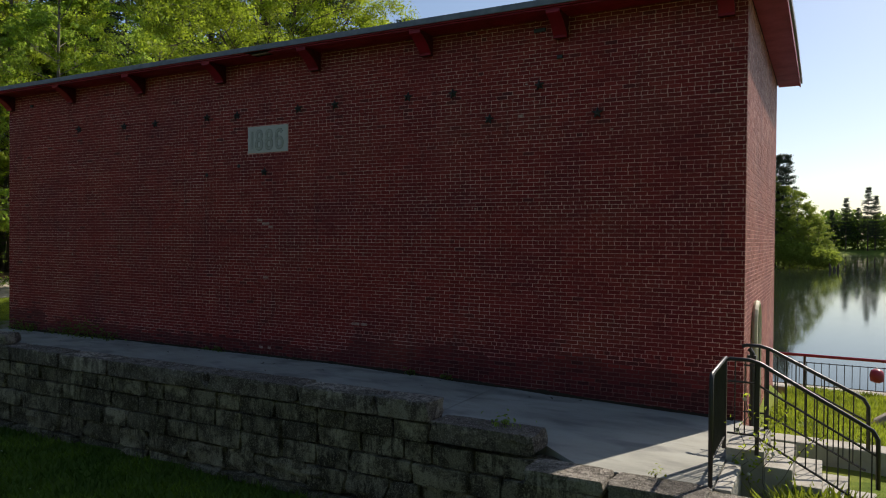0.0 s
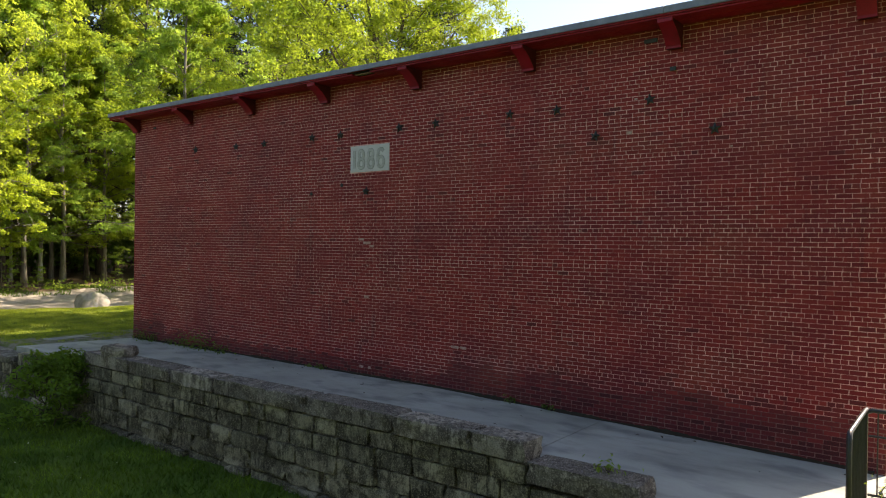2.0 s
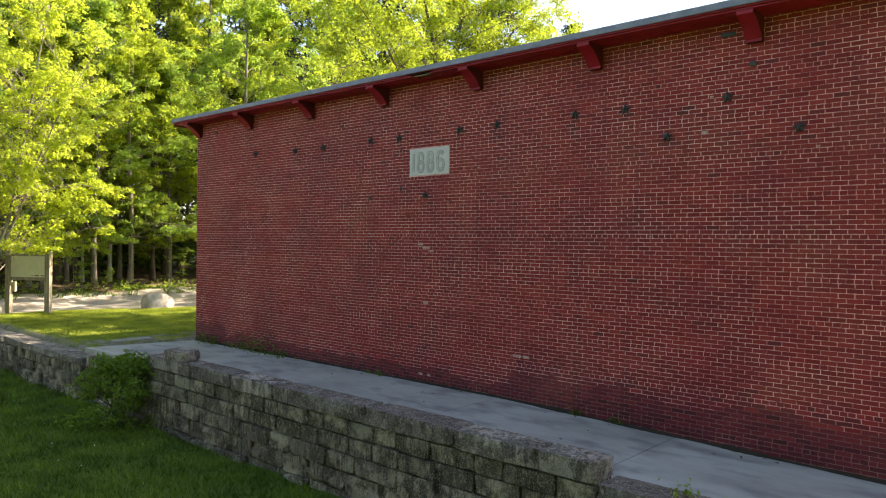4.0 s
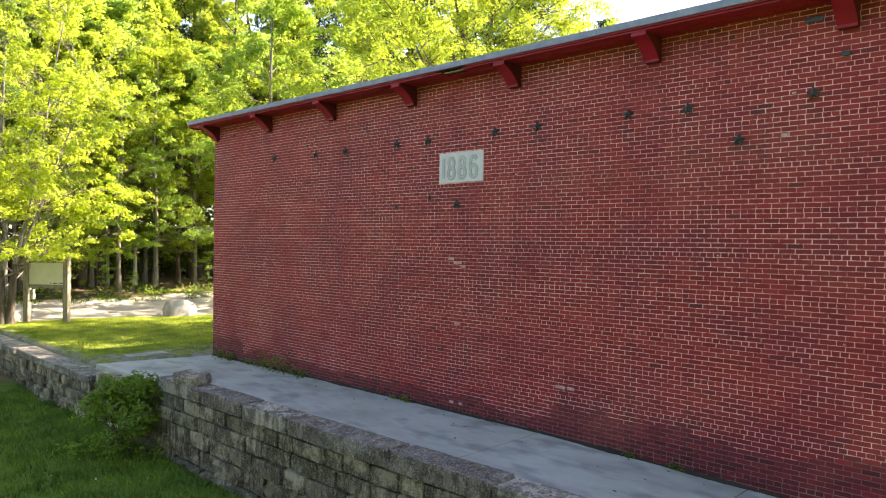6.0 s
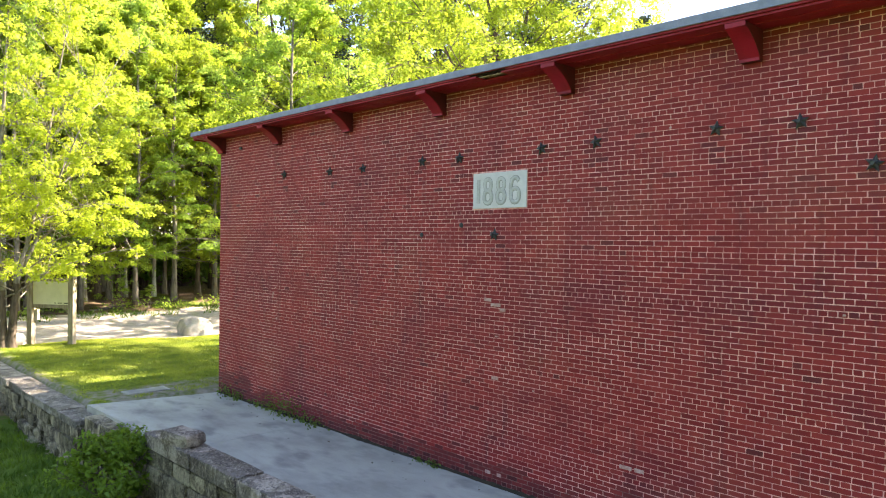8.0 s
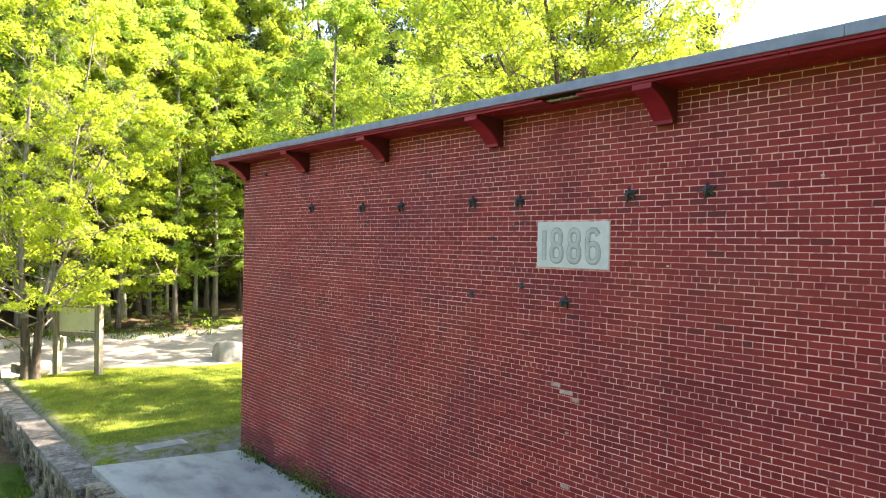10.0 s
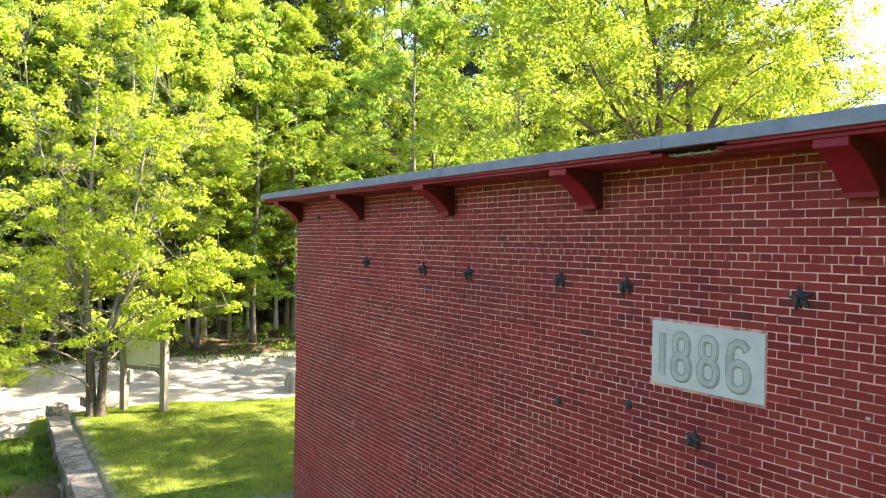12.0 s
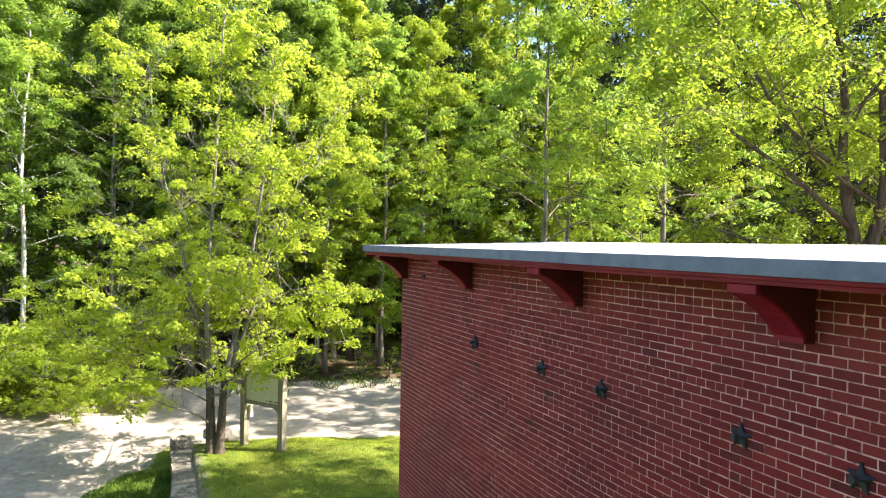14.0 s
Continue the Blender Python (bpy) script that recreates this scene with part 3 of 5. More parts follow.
worn_patch(-5.77, 2.4, [(0, 0, 0.05), (0.02, 0.0675, 0.04)])
worn_patch(-5.6, 1.95, [(0, 0, 0.04)])
worn_patch(0.47, 0.2, [(-0.1, 0, 0.1), (0.12, 0.0, 0.08)])
worn_patch(0.48, 1.6, [(0, 0, 0.12)])
worn_patch(5.9, 4.33, [(0, 0.0675, 0.09)])

# roof, drip edge, soffit, brackets
OVER_X, OVER_Y, RIDGE = 0.47, 0.50, 6.17
rx0, rx1, ry0, ry1 = X0 - OVER_X, X1 + OVER_X, -OVER_Y, DEPTH + OVER_Y
ry = (ry0 + ry1) / 2


def roof_line(z):
    return [(ry0, z), (ry, z + RIDGE - 6.04), (ry1, z)]


s = Shape()
top, bottom = roof_line(6.04), roof_line(5.985)
ring = [(y, z) for y, z in top] + [(y, z) for y, z in bottom[::-1]]
n = len(ring)
s.add([(x, y, z) for x in (rx0 + 0.01, rx1 - 0.01) for y, z in ring],
      [tuple(range(n)), tuple(range(2 * n - 1, n - 1, -1))] + [(i, (i + 1) % n, (i + 1) % n + n, i + n) for i in range(n)])
roof = part("roof", s, MEMBRANE, house, "nearly flat white membrane roof")
for y0, y1 in ((ry0 - 0.022, ry0 + 0.006), (ry1 - 0.006, ry1 + 0.022)):
    x = rx0 - 0.02
    while x < rx1 + 0.02:
        b = min(x + 3.05, rx1 + 0.02)
        wob = random.uniform(-0.003, 0.003)
        s = Shape()
        s.box(x, b - 0.003, y0, y1, 5.955 + wob, 6.052 + wob, 0.004)
        part("drip_edge", s, DRIP, roof, "grey metal drip edge")
        x = b
for x0, x1 in ((rx0 - 0.022, rx0 + 0.008), (rx1 - 0.008, rx1 + 0.022)):
    s = Shape()
    for (ya, za), (yb, zb) in zip(roof_line(6.052)[:-1], roof_line(6.052)[1:]):
        v = [(x, y, z) for x in (x0, x1) for y, z in ((ya, za), (yb, zb), (yb, zb - 0.1), (ya, za - 0.1))]
        s.add(v, [(0, 1, 2, 3), (7, 6, 5, 4), (0, 4, 5, 1), (1, 5, 6, 2), (2, 6, 7, 3), (3, 7, 4, 0)])
    part("drip_edge", s, DRIP, roof)

# boards under the eaves
gap = (0.45, 0.92)
for a, b in ((rx0 + 0.02, -4.4), (-4.395, gap[0]), (gap[1], 3.1), (3.105, 6.9), (6.905, rx1 - 0.02)):
    s = Shape()
    s.box(a, b, ry0 + 0.035, ry0 + 0.25, 5.902, 5.93, 0.004)
    part("soffit_board", s, RED_PAINT, house, "dark red painted soffit board")
for a, b in ((rx0 + 0.02, -2.4), (-2.395, 2.0), (2.005, 5.8), (5.805, rx1 - 0.02)):
    s = Shape()
    s.box(a, b, ry0 + 0.255, -0.012, 5.898, 5.926, 0.004)
    part("soffit_board", s, RED_PAINT, house)
for a, b, low in ((rx0 + 0.02, -3.3, 5.93), (-3.297, gap[0] - 0.1, 5.93), (gap[0] - 0.097, gap[1] + 0.1, 5.95), (gap[1] + 0.103, 4.6, 5.93),
                  (4.603, rx1 - 0.02, 5.93)):
    s = Shape()
    s.box(a, b, ry0 + 0.006, ry0 + 0.033, low, 5.97, 0.004)
    part("fascia_board", s, RED_PAINT, house, "red painted fascia board")
for x0, x1 in ((X1 + 0.012, rx1 - 0.03), (rx0 + 0.03, X0 - 0.012)):
    s = Shape()
    s.box(x0, x1, -0.01, ry1 - 0.03, 5.90, 5.928, 0.004)
    part("soffit", s, RED_PAINT, house)
for x0, x1 in ((rx1 - 0.034, rx1 - 0.01), (rx0 + 0.01, rx0 + 0.034)):
    s = Shape()
    s.box(x0, x1, ry0 + 0.035, ry1 - 0.01, 5.87, 5.98, 0.004)
    part("fascia", s, RED_PAINT, house)
# deck coloured near black so the open gap reads as deep shade
s = Shape()
s.box(rx0 + 0.05, rx1 - 0.05, ry0 + 0.05, ry1 - 0.05, 5.94, 5.98)
part("roof_deck", s, GAP_BLACK, house)
s = Shape()
s.box(gap[0] + 0.1, gap[1] + 0.02, ry0 + 0.05, ry0 + 0.11, 5.895, 5.91, 0.003)
part("loose_board", s, RAW_WOOD, house, "bare broken board behind a missing soffit piece")
rng = random.Random(8)
for i in range(7):
    x = gap[0] + 0.03 + i * 0.06
    y = ry0 + rng.uniform(0.05, 0.2)
    s = Shape()
    s.tube([(x, y, 5.915), (x + rng.uniform(-0.05, 0.12), y + rng.uniform(-0.03, 0.06), 5.905 - rng.uniform(0, 0.03))], [0.012, 0.002], 4)
    part("splinter", s, RAW_WOOD, house, "torn wood splinter hanging from the eaves")


def bracket_profile(cut):
    """Side view of a sawn corbel: flat top, hollow underside, short foot on the wall."""
    out = [(0.0, 0.0), (0.46 - cut, 0.0), (0.46 - cut, -0.05)]
    for i in range(9):
        u = i / 8
        out.append((0.445 - cut - 0.35 * u, -0.055 - 0.25 * (0.55 * u + 0.45 * u ** 2.4)))
    return out + [(0.095 - cut, -0.34), (0.0, -0.34)]


def sawn(out, w):
    s = Shape()
    n = len(out)
    s.add([(x, -y, z) for x in (-w, w) for y, z in out],
          [tuple(range(n)), tuple(range(2 * n - 1, n - 1, -1))] + [(i, (i + 1) % n, (i + 1) % n + n, i + n) for i in range(n)])
    return s


def facing(w, thick=0.02):
    """The bracket's red front: an added board bent over the hollow of the corbel."""
    outer = bracket_profile(0.0)[1:-1]
    inner = [(y - thick, z + thick * 0.35) for y, z in outer]
    ring = outer + inner[::-1]
    return sawn(ring, w)


# body carries the side shade in its colour, front board stays plain red
body_mesh = sawn(bracket_profile(0.018), 0.105).mesh("corbel", SHADED_RED)
facing_mesh = facing(0.108).mesh("facing", RED_PAINT)
for i in range(8):
    ob = new("bracket", body_mesh)
    ob.parent = house
    ob.location = (-8.02 + 2.435 * i, -0.008, 5.896)
    tagged(ob, "eaves bracket with sides coloured dark for shade")
    face = new("facing", facing_mesh)
    face.parent = ob
    tagged(face, "red painted front of the bracket, added as a board")

# cast iron anchor stars
def star_shape(r=0.092):
    s = Shape()
    v = [(0, -0.05, 0)]
    for k in range(10):
        a = math.pi / 2 + k * math.pi / 5
        q = r if k % 2 == 0 else r * 0.45
        v.append((q * math.cos(a), -0.012, q * math.sin(a)))
    v += [(p[0] * 0.98, 0.004, p[2] * 0.98) for p in v[1:]]
    f = [(0, k + 1, (k + 1) % 10 + 1) for k in range(10)]
    f += [(k + 1, k + 11, (k + 1) % 10 + 11, (k + 1) % 10 + 1) for k in range(10)]
    s.add(v, f)
    s.tube([(0, -0.04, 0), (0, -0.075, 0)], [0.026, 0.022], 6)
    return s


star_mesh = star_shape().mesh("anchor_star", IRON)
STARS = [(-5.35, 4.92), (-3.74, 4.88), (-2.72, 4.87), (-1.15, 4.88), (-0.30, 4.87), (1.29, 4.88), (2.17, 4.885), (3.76, 4.89),
         (4.66, 4.87), (6.22, 4.865), (5.34, 4.39), (7.17, 4.35), (0.437, 3.695)]
rng = random.Random(3)
for x, z in STARS:
    ob = new("anchor_star", star_mesh)
    ob.parent = house
    ob.matrix_basis = pose(x, -0.009, z, 0, rng.uniform(-12, 12), 0)
for x, z, w in ((6.22, 5.74, 0.20), (6.56, 5.28, 0.09), (-7.2, 5.62, 0.1)):
    s = Shape()
    s.box(x - w / 2, x + w / 2, -0.03, 0.0, z - 0.03, z + 0.03, 0.008)
    part("wall_vent", s, IRON, house, "small dark iron wall vent")

for x, z in ((-1.15, 3.69), (-0.25, 3.84)):
    s = Shape()
    s.tube([(x, 0.0, z), (x, -0.014, z), (x, -0.03, z)], [0.04, 0.038, 0.02], 8)
    part("anchor_stub", s, IRON, house, "rusty stub of an old iron anchor")

# date stone with its numerals
s = Shape()
s.box(STONE[0] + 0.004, STONE[1] - 0.004, -0.016, 0.05, STONE[2] + 0.004, STONE[3] - 0.004, 0.006)
date_stone = part("date_stone", s, DATE, house, "pale grey stone plaque carved with the year 1886")


def stroke(s, line, half, y0, y1, closed):
    """A raised stroke with sloping sides along a line in the stone's face."""
    pts = [Vector(p) for p in line]
    n = len(pts)
    rings = []
    for i, p in enumerate(pts):
        a = pts[(i - 1) % n] if closed or i else p
        b = pts[(i + 1) % n] if closed or i < n - 1 else p
        t = (b - a).normalized()
        side = Vector((-t.y, t.x))
        rings.append([(q.x, y, q.y) for q, y in ((p + side * half, y0), (p + side * half * 0.55, y1), (p - side * half * 0.55, y1), (p - side * half, y0))])
    faces = []
    for i in range(n if closed else n - 1):
        j = (i + 1) % n
        faces += [(i * 4 + k, i * 4 + (k + 1) % 4, j * 4 + (k + 1) % 4, j * 4 + k) for k in range(4)]
    if not closed:
        faces += [(0, 1, 2, 3), (n * 4 - 1, n * 4 - 2, n * 4 - 3, n * 4 - 4)]
    s.add([q for ring in rings for q in ring], faces)


def loop(cx, cz, w, h, n=14):
    """A squared oval, as a mason cuts it."""
    out = []
    for i in range(n):
        a = 2 * math.pi * (i + 0.5) / n
        c, d = math.cos(a), math.sin(a)
        out.append((cx + w * math.copysign(abs(c) ** 0.82, c), cz + h * math.copysign(abs(d) ** 0.82, d)))
    return out


def numeral(digit, x, half, y0, y1):
    s = Shape()
    z = 4.335
    if digit == "1":
        stroke(s, [(x, z - 0.175), (x, z), (x, z + 0.175)], half, y0, y1, False)
    if digit == "8":
        stroke(s, loop(x, z + 0.092, 0.062, 0.083), half, y0, y1, True)
        stroke(s, loop(x, z - 0.085, 0.072, 0.09), half, y0, y1 - 0.001, True)
    if digit == "6":
        stroke(s, loop(x, z - 0.075, 0.076, 0.10), half, y0, y1, True)
        stroke(s, [(x - 0.074, z - 0.08), (x - 0.076, z + 0.06), (x - 0.06, z + 0.145), (x - 0.015, z + 0.175), (x + 0.035, z + 0.17), (x + 0.07, z + 0.125)],
               half, y0, y1 - 0.001, False)
    return s


for digit, x in (("1", 0.115), ("8", 0.305), ("8", 0.56), ("6", 0.825)):
    number = part("numeral", numeral(digit, x, 0.029, -0.015, -0.028), CARVED, date_stone)
    # wider dark backing draws the shadowed edges of the stroke
    part("dirt_line", numeral(digit, x, 0.046, -0.014, -0.0178), DATE_SHADE, number, "dark rim painting the shaded edge of the carved figure")

# arched door in the end wall, with its drain pipe
s = Shape()
arch = [(0.36, -0.25)] + [(0.36 * math.cos(a), 1.02 + 0.36 * math.sin(a)) for a in np.linspace(0, math.pi, 13)] + [(-0.36, -0.25)]
s.add([(X1 + d, 1.5 + y, z) for d in (0.0, 0.035) for y, z in arch],
      [tuple(range(15)), tuple(range(29, 14, -1))] + [(i, (i + 1) % 15, (i + 1) % 15 + 15, i + 15) for i in range(15)])
door = part("door", s, CREAM, house, "cream painted arched door")
s = Shape()
s.tube([(X1 + 0.05, 1.5 + y * 1.07, z * 1.0 + (0.04 if z > 0 else 0)) for y, z in arch], 0.045, 6)
part("frame", s, CREAM, door, "cream door surround")
s = Shape()
s.tube([(X1 + 0.07, 0.55, -0.5), (X1 + 0.07, 0.55, 0.75), (X1 + 0.02, 0.55, 0.82)], 0.035, 8)
s.box(X1, X1 + 0.12, 0.50, 0.60, 0.66, 0.72, 0.006)
part("drain_pipe", s, IRON, house, "black iron pipe on the end wall")
lay_bricks()

# ---- concrete walk ----
joints = [-8.15, -4.2, 2.3, 5.54, 9.3]


def walk_z(x):
    """The walk lies level, then falls a little towards the stairs."""
    return 0.03 * min(1, (x + 8.8) / 4) if x < 2.3 else 0.03 - 0.17 * (x - 2.3) / 7.0



for i, (a, b) in enumerate(zip(joints[:-1], joints[1:])):
    y0 = -2.66 if b < 6.2 else -2.70
    if i == 0:
        v = [(-8.76, -2.7), (b - 0.008, -2.66), (b - 0.008, -0.001), (-8.14, -0.001)]
    elif i == 3:
        v = [(a + 0.008, -2.66), (7.35, -2.66), (7.9, -3.15), (9.3, -3.15), (9.3, -0.001), (a + 0.008, -0.001)]
    else:
        v = [(a + 0.008 if i > 0 else a, y0), (b - 0.008, y0), (b - 0.008, -0.001), (a + 0.008, -0.001)]
    s = Shape()
    n = len(v)
    s.add([(x, y, z + walk_z(x)) for z in (0.0, -0.14) for x, y in v],
          [tuple(range(n)), tuple(range(2 * n - 1, n - 1, -1))] + [(k, (k + 1) % n, (k + 1) % n + n, k + n) for k in range(n)])
    if i == 0:
        walk_slab = thing("concrete_walk", "grey stained concrete walk along the brick wall", "pavement", kind="structure")
    part("slab", s, CONCRETE, walk_slab)
s = Shape()
for x, y, w, d, r in ((-9.42, -1.2, 0.42, 1.0, -8),):
    s.box(x - w / 2, x + w / 2, y - d / 2, y + d / 2, -0.08, 0.012, 0.01)
tagged(part("paving_slab", s, CONCRETE), "pale flat paving slab sunk in the grass", "slab", kind="structure")


# soil gathered where the wall meets the walk
s = Shape()
rng = random.Random(19)
rows_ = []
x = -8.1
while x < 9.2:
    w = 0.035 + 0.045 * max(0.0, 0.5 + noise.noise((x * 1.3, 7.0, 0))) * rng.uniform(0.6, 1.3)
    h = w * rng.uniform(0.45, 0.8)
    z = walk_z(x)
    rows_.append([(x, 0.004, z + h), (x, -w * 0.45, z + h * 0.7), (x, -w, z - 0.004)])
    x += 0.06
for a, b in zip(rows_[:-1], rows_[1:]):
    s.add(a + b, [(0, 1, 4, 3), (1, 2, 5, 4)])
tagged(part("soil_line", s, SOIL), "dark soil and moss gathered along the wall foot", "soil", kind="structure")


# ---- stone walls ----
def block_kinds(rough, tries, seed, material):
    """Rough dressed blocks of unit size."""
    out = []
    for t in range(tries):
        bm = bmesh.new()
        bmesh.ops.create_cube(bm, size=1.0)
        bmesh.ops.subdivide_edges(bm, edges=bm.edges[:], cuts=3, use_grid_fill=True)
        for q in bm.verts:
            p = q.co.copy()
            m = sorted(abs(c) for c in p)
            if m[1] > 0.49:
                p *= 0.972 if m[0] < 0.49 else 0.945
            shift = noise.noise_vector(p * 2.3 + Vector((t * 7.7, seed, 0))) * rough
            q.co = p + shift
        me = bpy.data.meshes.new("stone")
        bm.to_mesh(me)
        bm.free()
        me.polygons.foreach_set("use_smooth", [False] * len(me.polygons))
        me.materials.append(material)
        out.append(me)
    return out


face_kinds = block_kinds(0.055, 10, 1.0, GRANITE)
cap_kinds = block_kinds(0.045, 8, 5.0, GRANITE_DIRTY_SKYLIT)
flat_kinds = block_kinds(0.035, 6, 9.0, SLAB_TOP)
foot_kinds = block_kinds(0.15, 8, 13.0, GRANITE)


def lay_course(wall, kinds, x0, x1, y0, y1, z0, z1, lo, hi, rng, wob=0.012):
    x = x0
    while x < x1 - 0.02:
        length = rng.uniform(lo, hi)
        if x1 - (x + length) < lo * 0.6:
            length = x1 - x
        ob = new("stone", rng.choice(kinds))
        ob.parent = wall
        dz, dy = rng.uniform(-wob, wob) * 0.5, rng.uniform(-wob, wob) * 1.6
        ob.matrix_basis = (Matrix.Translation((x + length / 2, (y0 + y1) / 2 + dy, (z0 + z1) / 2 + dz))
                           @ Matrix.Diagonal((length - 0.026, y1 - y0, (z1 - z0) - 0.020, 1)))
        x += length


def wall_core(wall, x0, x1, y0, y1, z0, z1):
    s = Shape()
    s.box(x0, x1, y0, y1, z0, z1)
    part("core", s, GRANITE_DIRTY_SKYLIT, wall)


rng = random.Random(11)
parapet = thing("retaining_wall", "weathered grey granite block retaining wall with stepped parapet", "wall", kind="structure")
YF, YB = -3.10, -2.66
lay_course(parapet, cap_kinds, -4.58, 5.98, YF - 0.03, YB, 0.09, 0.355, 1.2, 2.4, rng, 0.012)
lay_course(parapet, face_kinds, -4.58, 5.98, YF, YF + 0.3, -0.16, 0.09, 0.35, 0.85, rng)
lay_course(parapet, cap_kinds, 5.98, 7.40, YF - 0.03, YB, -0.13, 0.13, 1.3, 1.5, rng, 0.01)
lay_course(parapet, face_kinds, -4.58, 9.4, YF - 0.01, YF + 0.3, -0.42, -0.16, 0.4, 0.95, rng)
lay_course(parapet, face_kinds, -4.58, 9.4, YF - 0.02, YF + 0.3, -0.70, -0.42, 0.4, 1.0, rng)
lay_course(parapet, foot_kinds, -4.62, 9.5, YF - 0.03, YF + 0.3, -1.02, -0.70, 0.45, 1.0, rng, 0.03)
lay_course(parapet, foot_kinds, -4.65, 9.5, YF - 0.05, YF + 0.3, -1.34, -1.02, 0.5, 1.2, rng, 0.04)
lay_course(parapet, flat_kinds, 7.42, 9.32, -3.62, -3.14, -0.27, -0.09, 0.7, 1.1, rng, 0.02)
lay_course(parapet, flat_kinds, 9.0, 9.95, -3.70, -3.12, -0.40, -0.14, 0.9, 1.0, rng, 0.02)
lay_course(parapet, face_kinds, 7.35, 9.7, -3.58, -3.1, -0.56, -0.26, 0.6, 1.0, rng, 0.02)
lay_course(parapet, face_kinds, 7.35, 9.7, -3.60, -3.1, -0.9, -0.56, 0.6, 1.0, rng, 0.02)
lay_course(parapet, foot_kinds, 7.35, 9.7, -3.62, -3.1, -1.4, -0.9, 0.6, 1.0, rng, 0.02)
wall_core(parapet, -4.5, 5.94, YF + 0.08, YB - 0.03, -1.3, 0.26)
wall_core(parapet, 5.94, 9.3, YF + 0.08, YB - 0.03, -1.3, -0.2)
# end return of the parapet towards the walk
lay_course(parapet, face_kinds, -4.60, -4.2, YF + 0.02, YB, -0.16, 0.09, 0.4, 0.41, rng)
# crumbled chips along the top of the parapet
s = Shape()
rng = random.Random(29)
for i in range(900):
    x = rng.uniform(-4.5, 7.3)
    top_z = 0.352 if x < 5.95 else 0.126
    edge = rng.random()
    y = -3.11 + abs(rng.gauss(0, 0.05)) if edge < 0.6 else rng.uniform(-3.08, -2.7)
    r = rng.uniform(0.006, 0.017)
    v = [(x + a * r * rng.uniform(0.5, 1.3), y + b * r * rng.uniform(0.5, 1.3), top_z - 0.012 + c * r * rng.uniform(0.5, 1.0))
         for a in (-1, 1) for b in (-1, 1) for c in (-0.6, 1)]
    s.add(v, [(0, 1, 3, 2), (4, 6, 7, 5), (0, 4, 5, 1), (2, 3, 7, 6), (0, 2, 6, 4), (1, 5, 7, 3)])
part("crumbs", s, CHIP, parapet, "pale crumbled stone chips on the parapet")["kind"] = "stuff"
loose = block_kinds(0.1, 1, 21.0, GRANITE_DIRTY_SKYLIT)[0]
ob = tagged(new("loose_stone", loose), "squared loose granite block lying on the parapet", "stone")
ob.matrix_basis = pose(-3.45, -2.93, 0.45, 2, 0, 12) @ Matrix.Diagonal((0.60, 0.38, 0.20, 1))

far = thing("low_stone_wall", "long low granite wall with flat pale capstones beside the lawn", "wall", kind="structure")
FX0, FX1 = -20.3, -7.95
lay_course(far, flat_kinds, FX0, FX1, -3.18, -2.5, -0.31, -0.12, 0.8, 1.7, rng, 0.02)
lay_course(far, face_kinds, FX0 + 0.02, FX1, -3.15, -2.8, -0.56, -0.31, 0.3, 0.8, rng, 0.02)
lay_course(far, face_kinds, FX0 + 0.02, FX1, -3.16, -2.8, -0.82, -0.56, 0.3, 0.85, rng, 0.02)
lay_course(far, foot_kinds, FX0 + 0.05, FX1, -3.2, -2.8, -1.10, -0.82, 0.35, 0.8, rng, 0.04)
lay_course(far, foot_kinds, -14.0, FX1, -3.26, -2.8, -1.40, -1.10, 0.35, 0.9, rng, 0.05)
wall_core(far, FX0 + 0.2, FX1 - 0.05, -3.08, -2.6, -1.3, -0.2)
lay_course(far, face_kinds, FX1, -4.6, -3.0, -2.6, -0.35, -0.04, 0.5, 0.9, rng, 0.02)
lay_course(far, face_kinds, FX1, -4.6, -3.02, -2.6, -0.7, -0.35, 0.5, 0.9, rng, 0.02)
lay_course(far, foot_kinds, FX1, -4.6, -3.06, -2.6, -1.35, -0.7, 0.5, 0.9, rng, 0.02)
for x, y, z, a, b, c in ((-20.1, -2.9, 0.0, 0.5, 0.45, 0.3), (-20.6, -1.9, 0.06, 0.6, 0.45, 0.3)):
    ob = tagged(new("loose_stone", cap_kinds[2]), "pale loose stone at the end of the low wall", "stone")
    ob.matrix_basis = pose(x, y, z, 4, 3, 25) @ Matrix.Diagonal((a, b, c, 1))


# ---- stairs and rails ----
stairs = thing("stairs", "pale concrete steps going down beside the brick building", "stairs", kind="structure")
for i in range(5):
    s = Shape()
    x0 = 9.3 if i == 0 else 9.71 + 0.29 * (i - 1)
    z = 0.0 - 0.158 * i
    s.box(x0 + (0.0 if i == 0 else 0.002), 9.71 + 0.29 * i, -1.98, -0.80, -1.3, z, 0.012)
    part("step", s, STAIR, stairs)
s = Shape()
s.box(9.31, 9.48, -3.05, -2.0, -1.2, -0.15, 0.02)
part("landing_edge", s, STAIR, stairs)


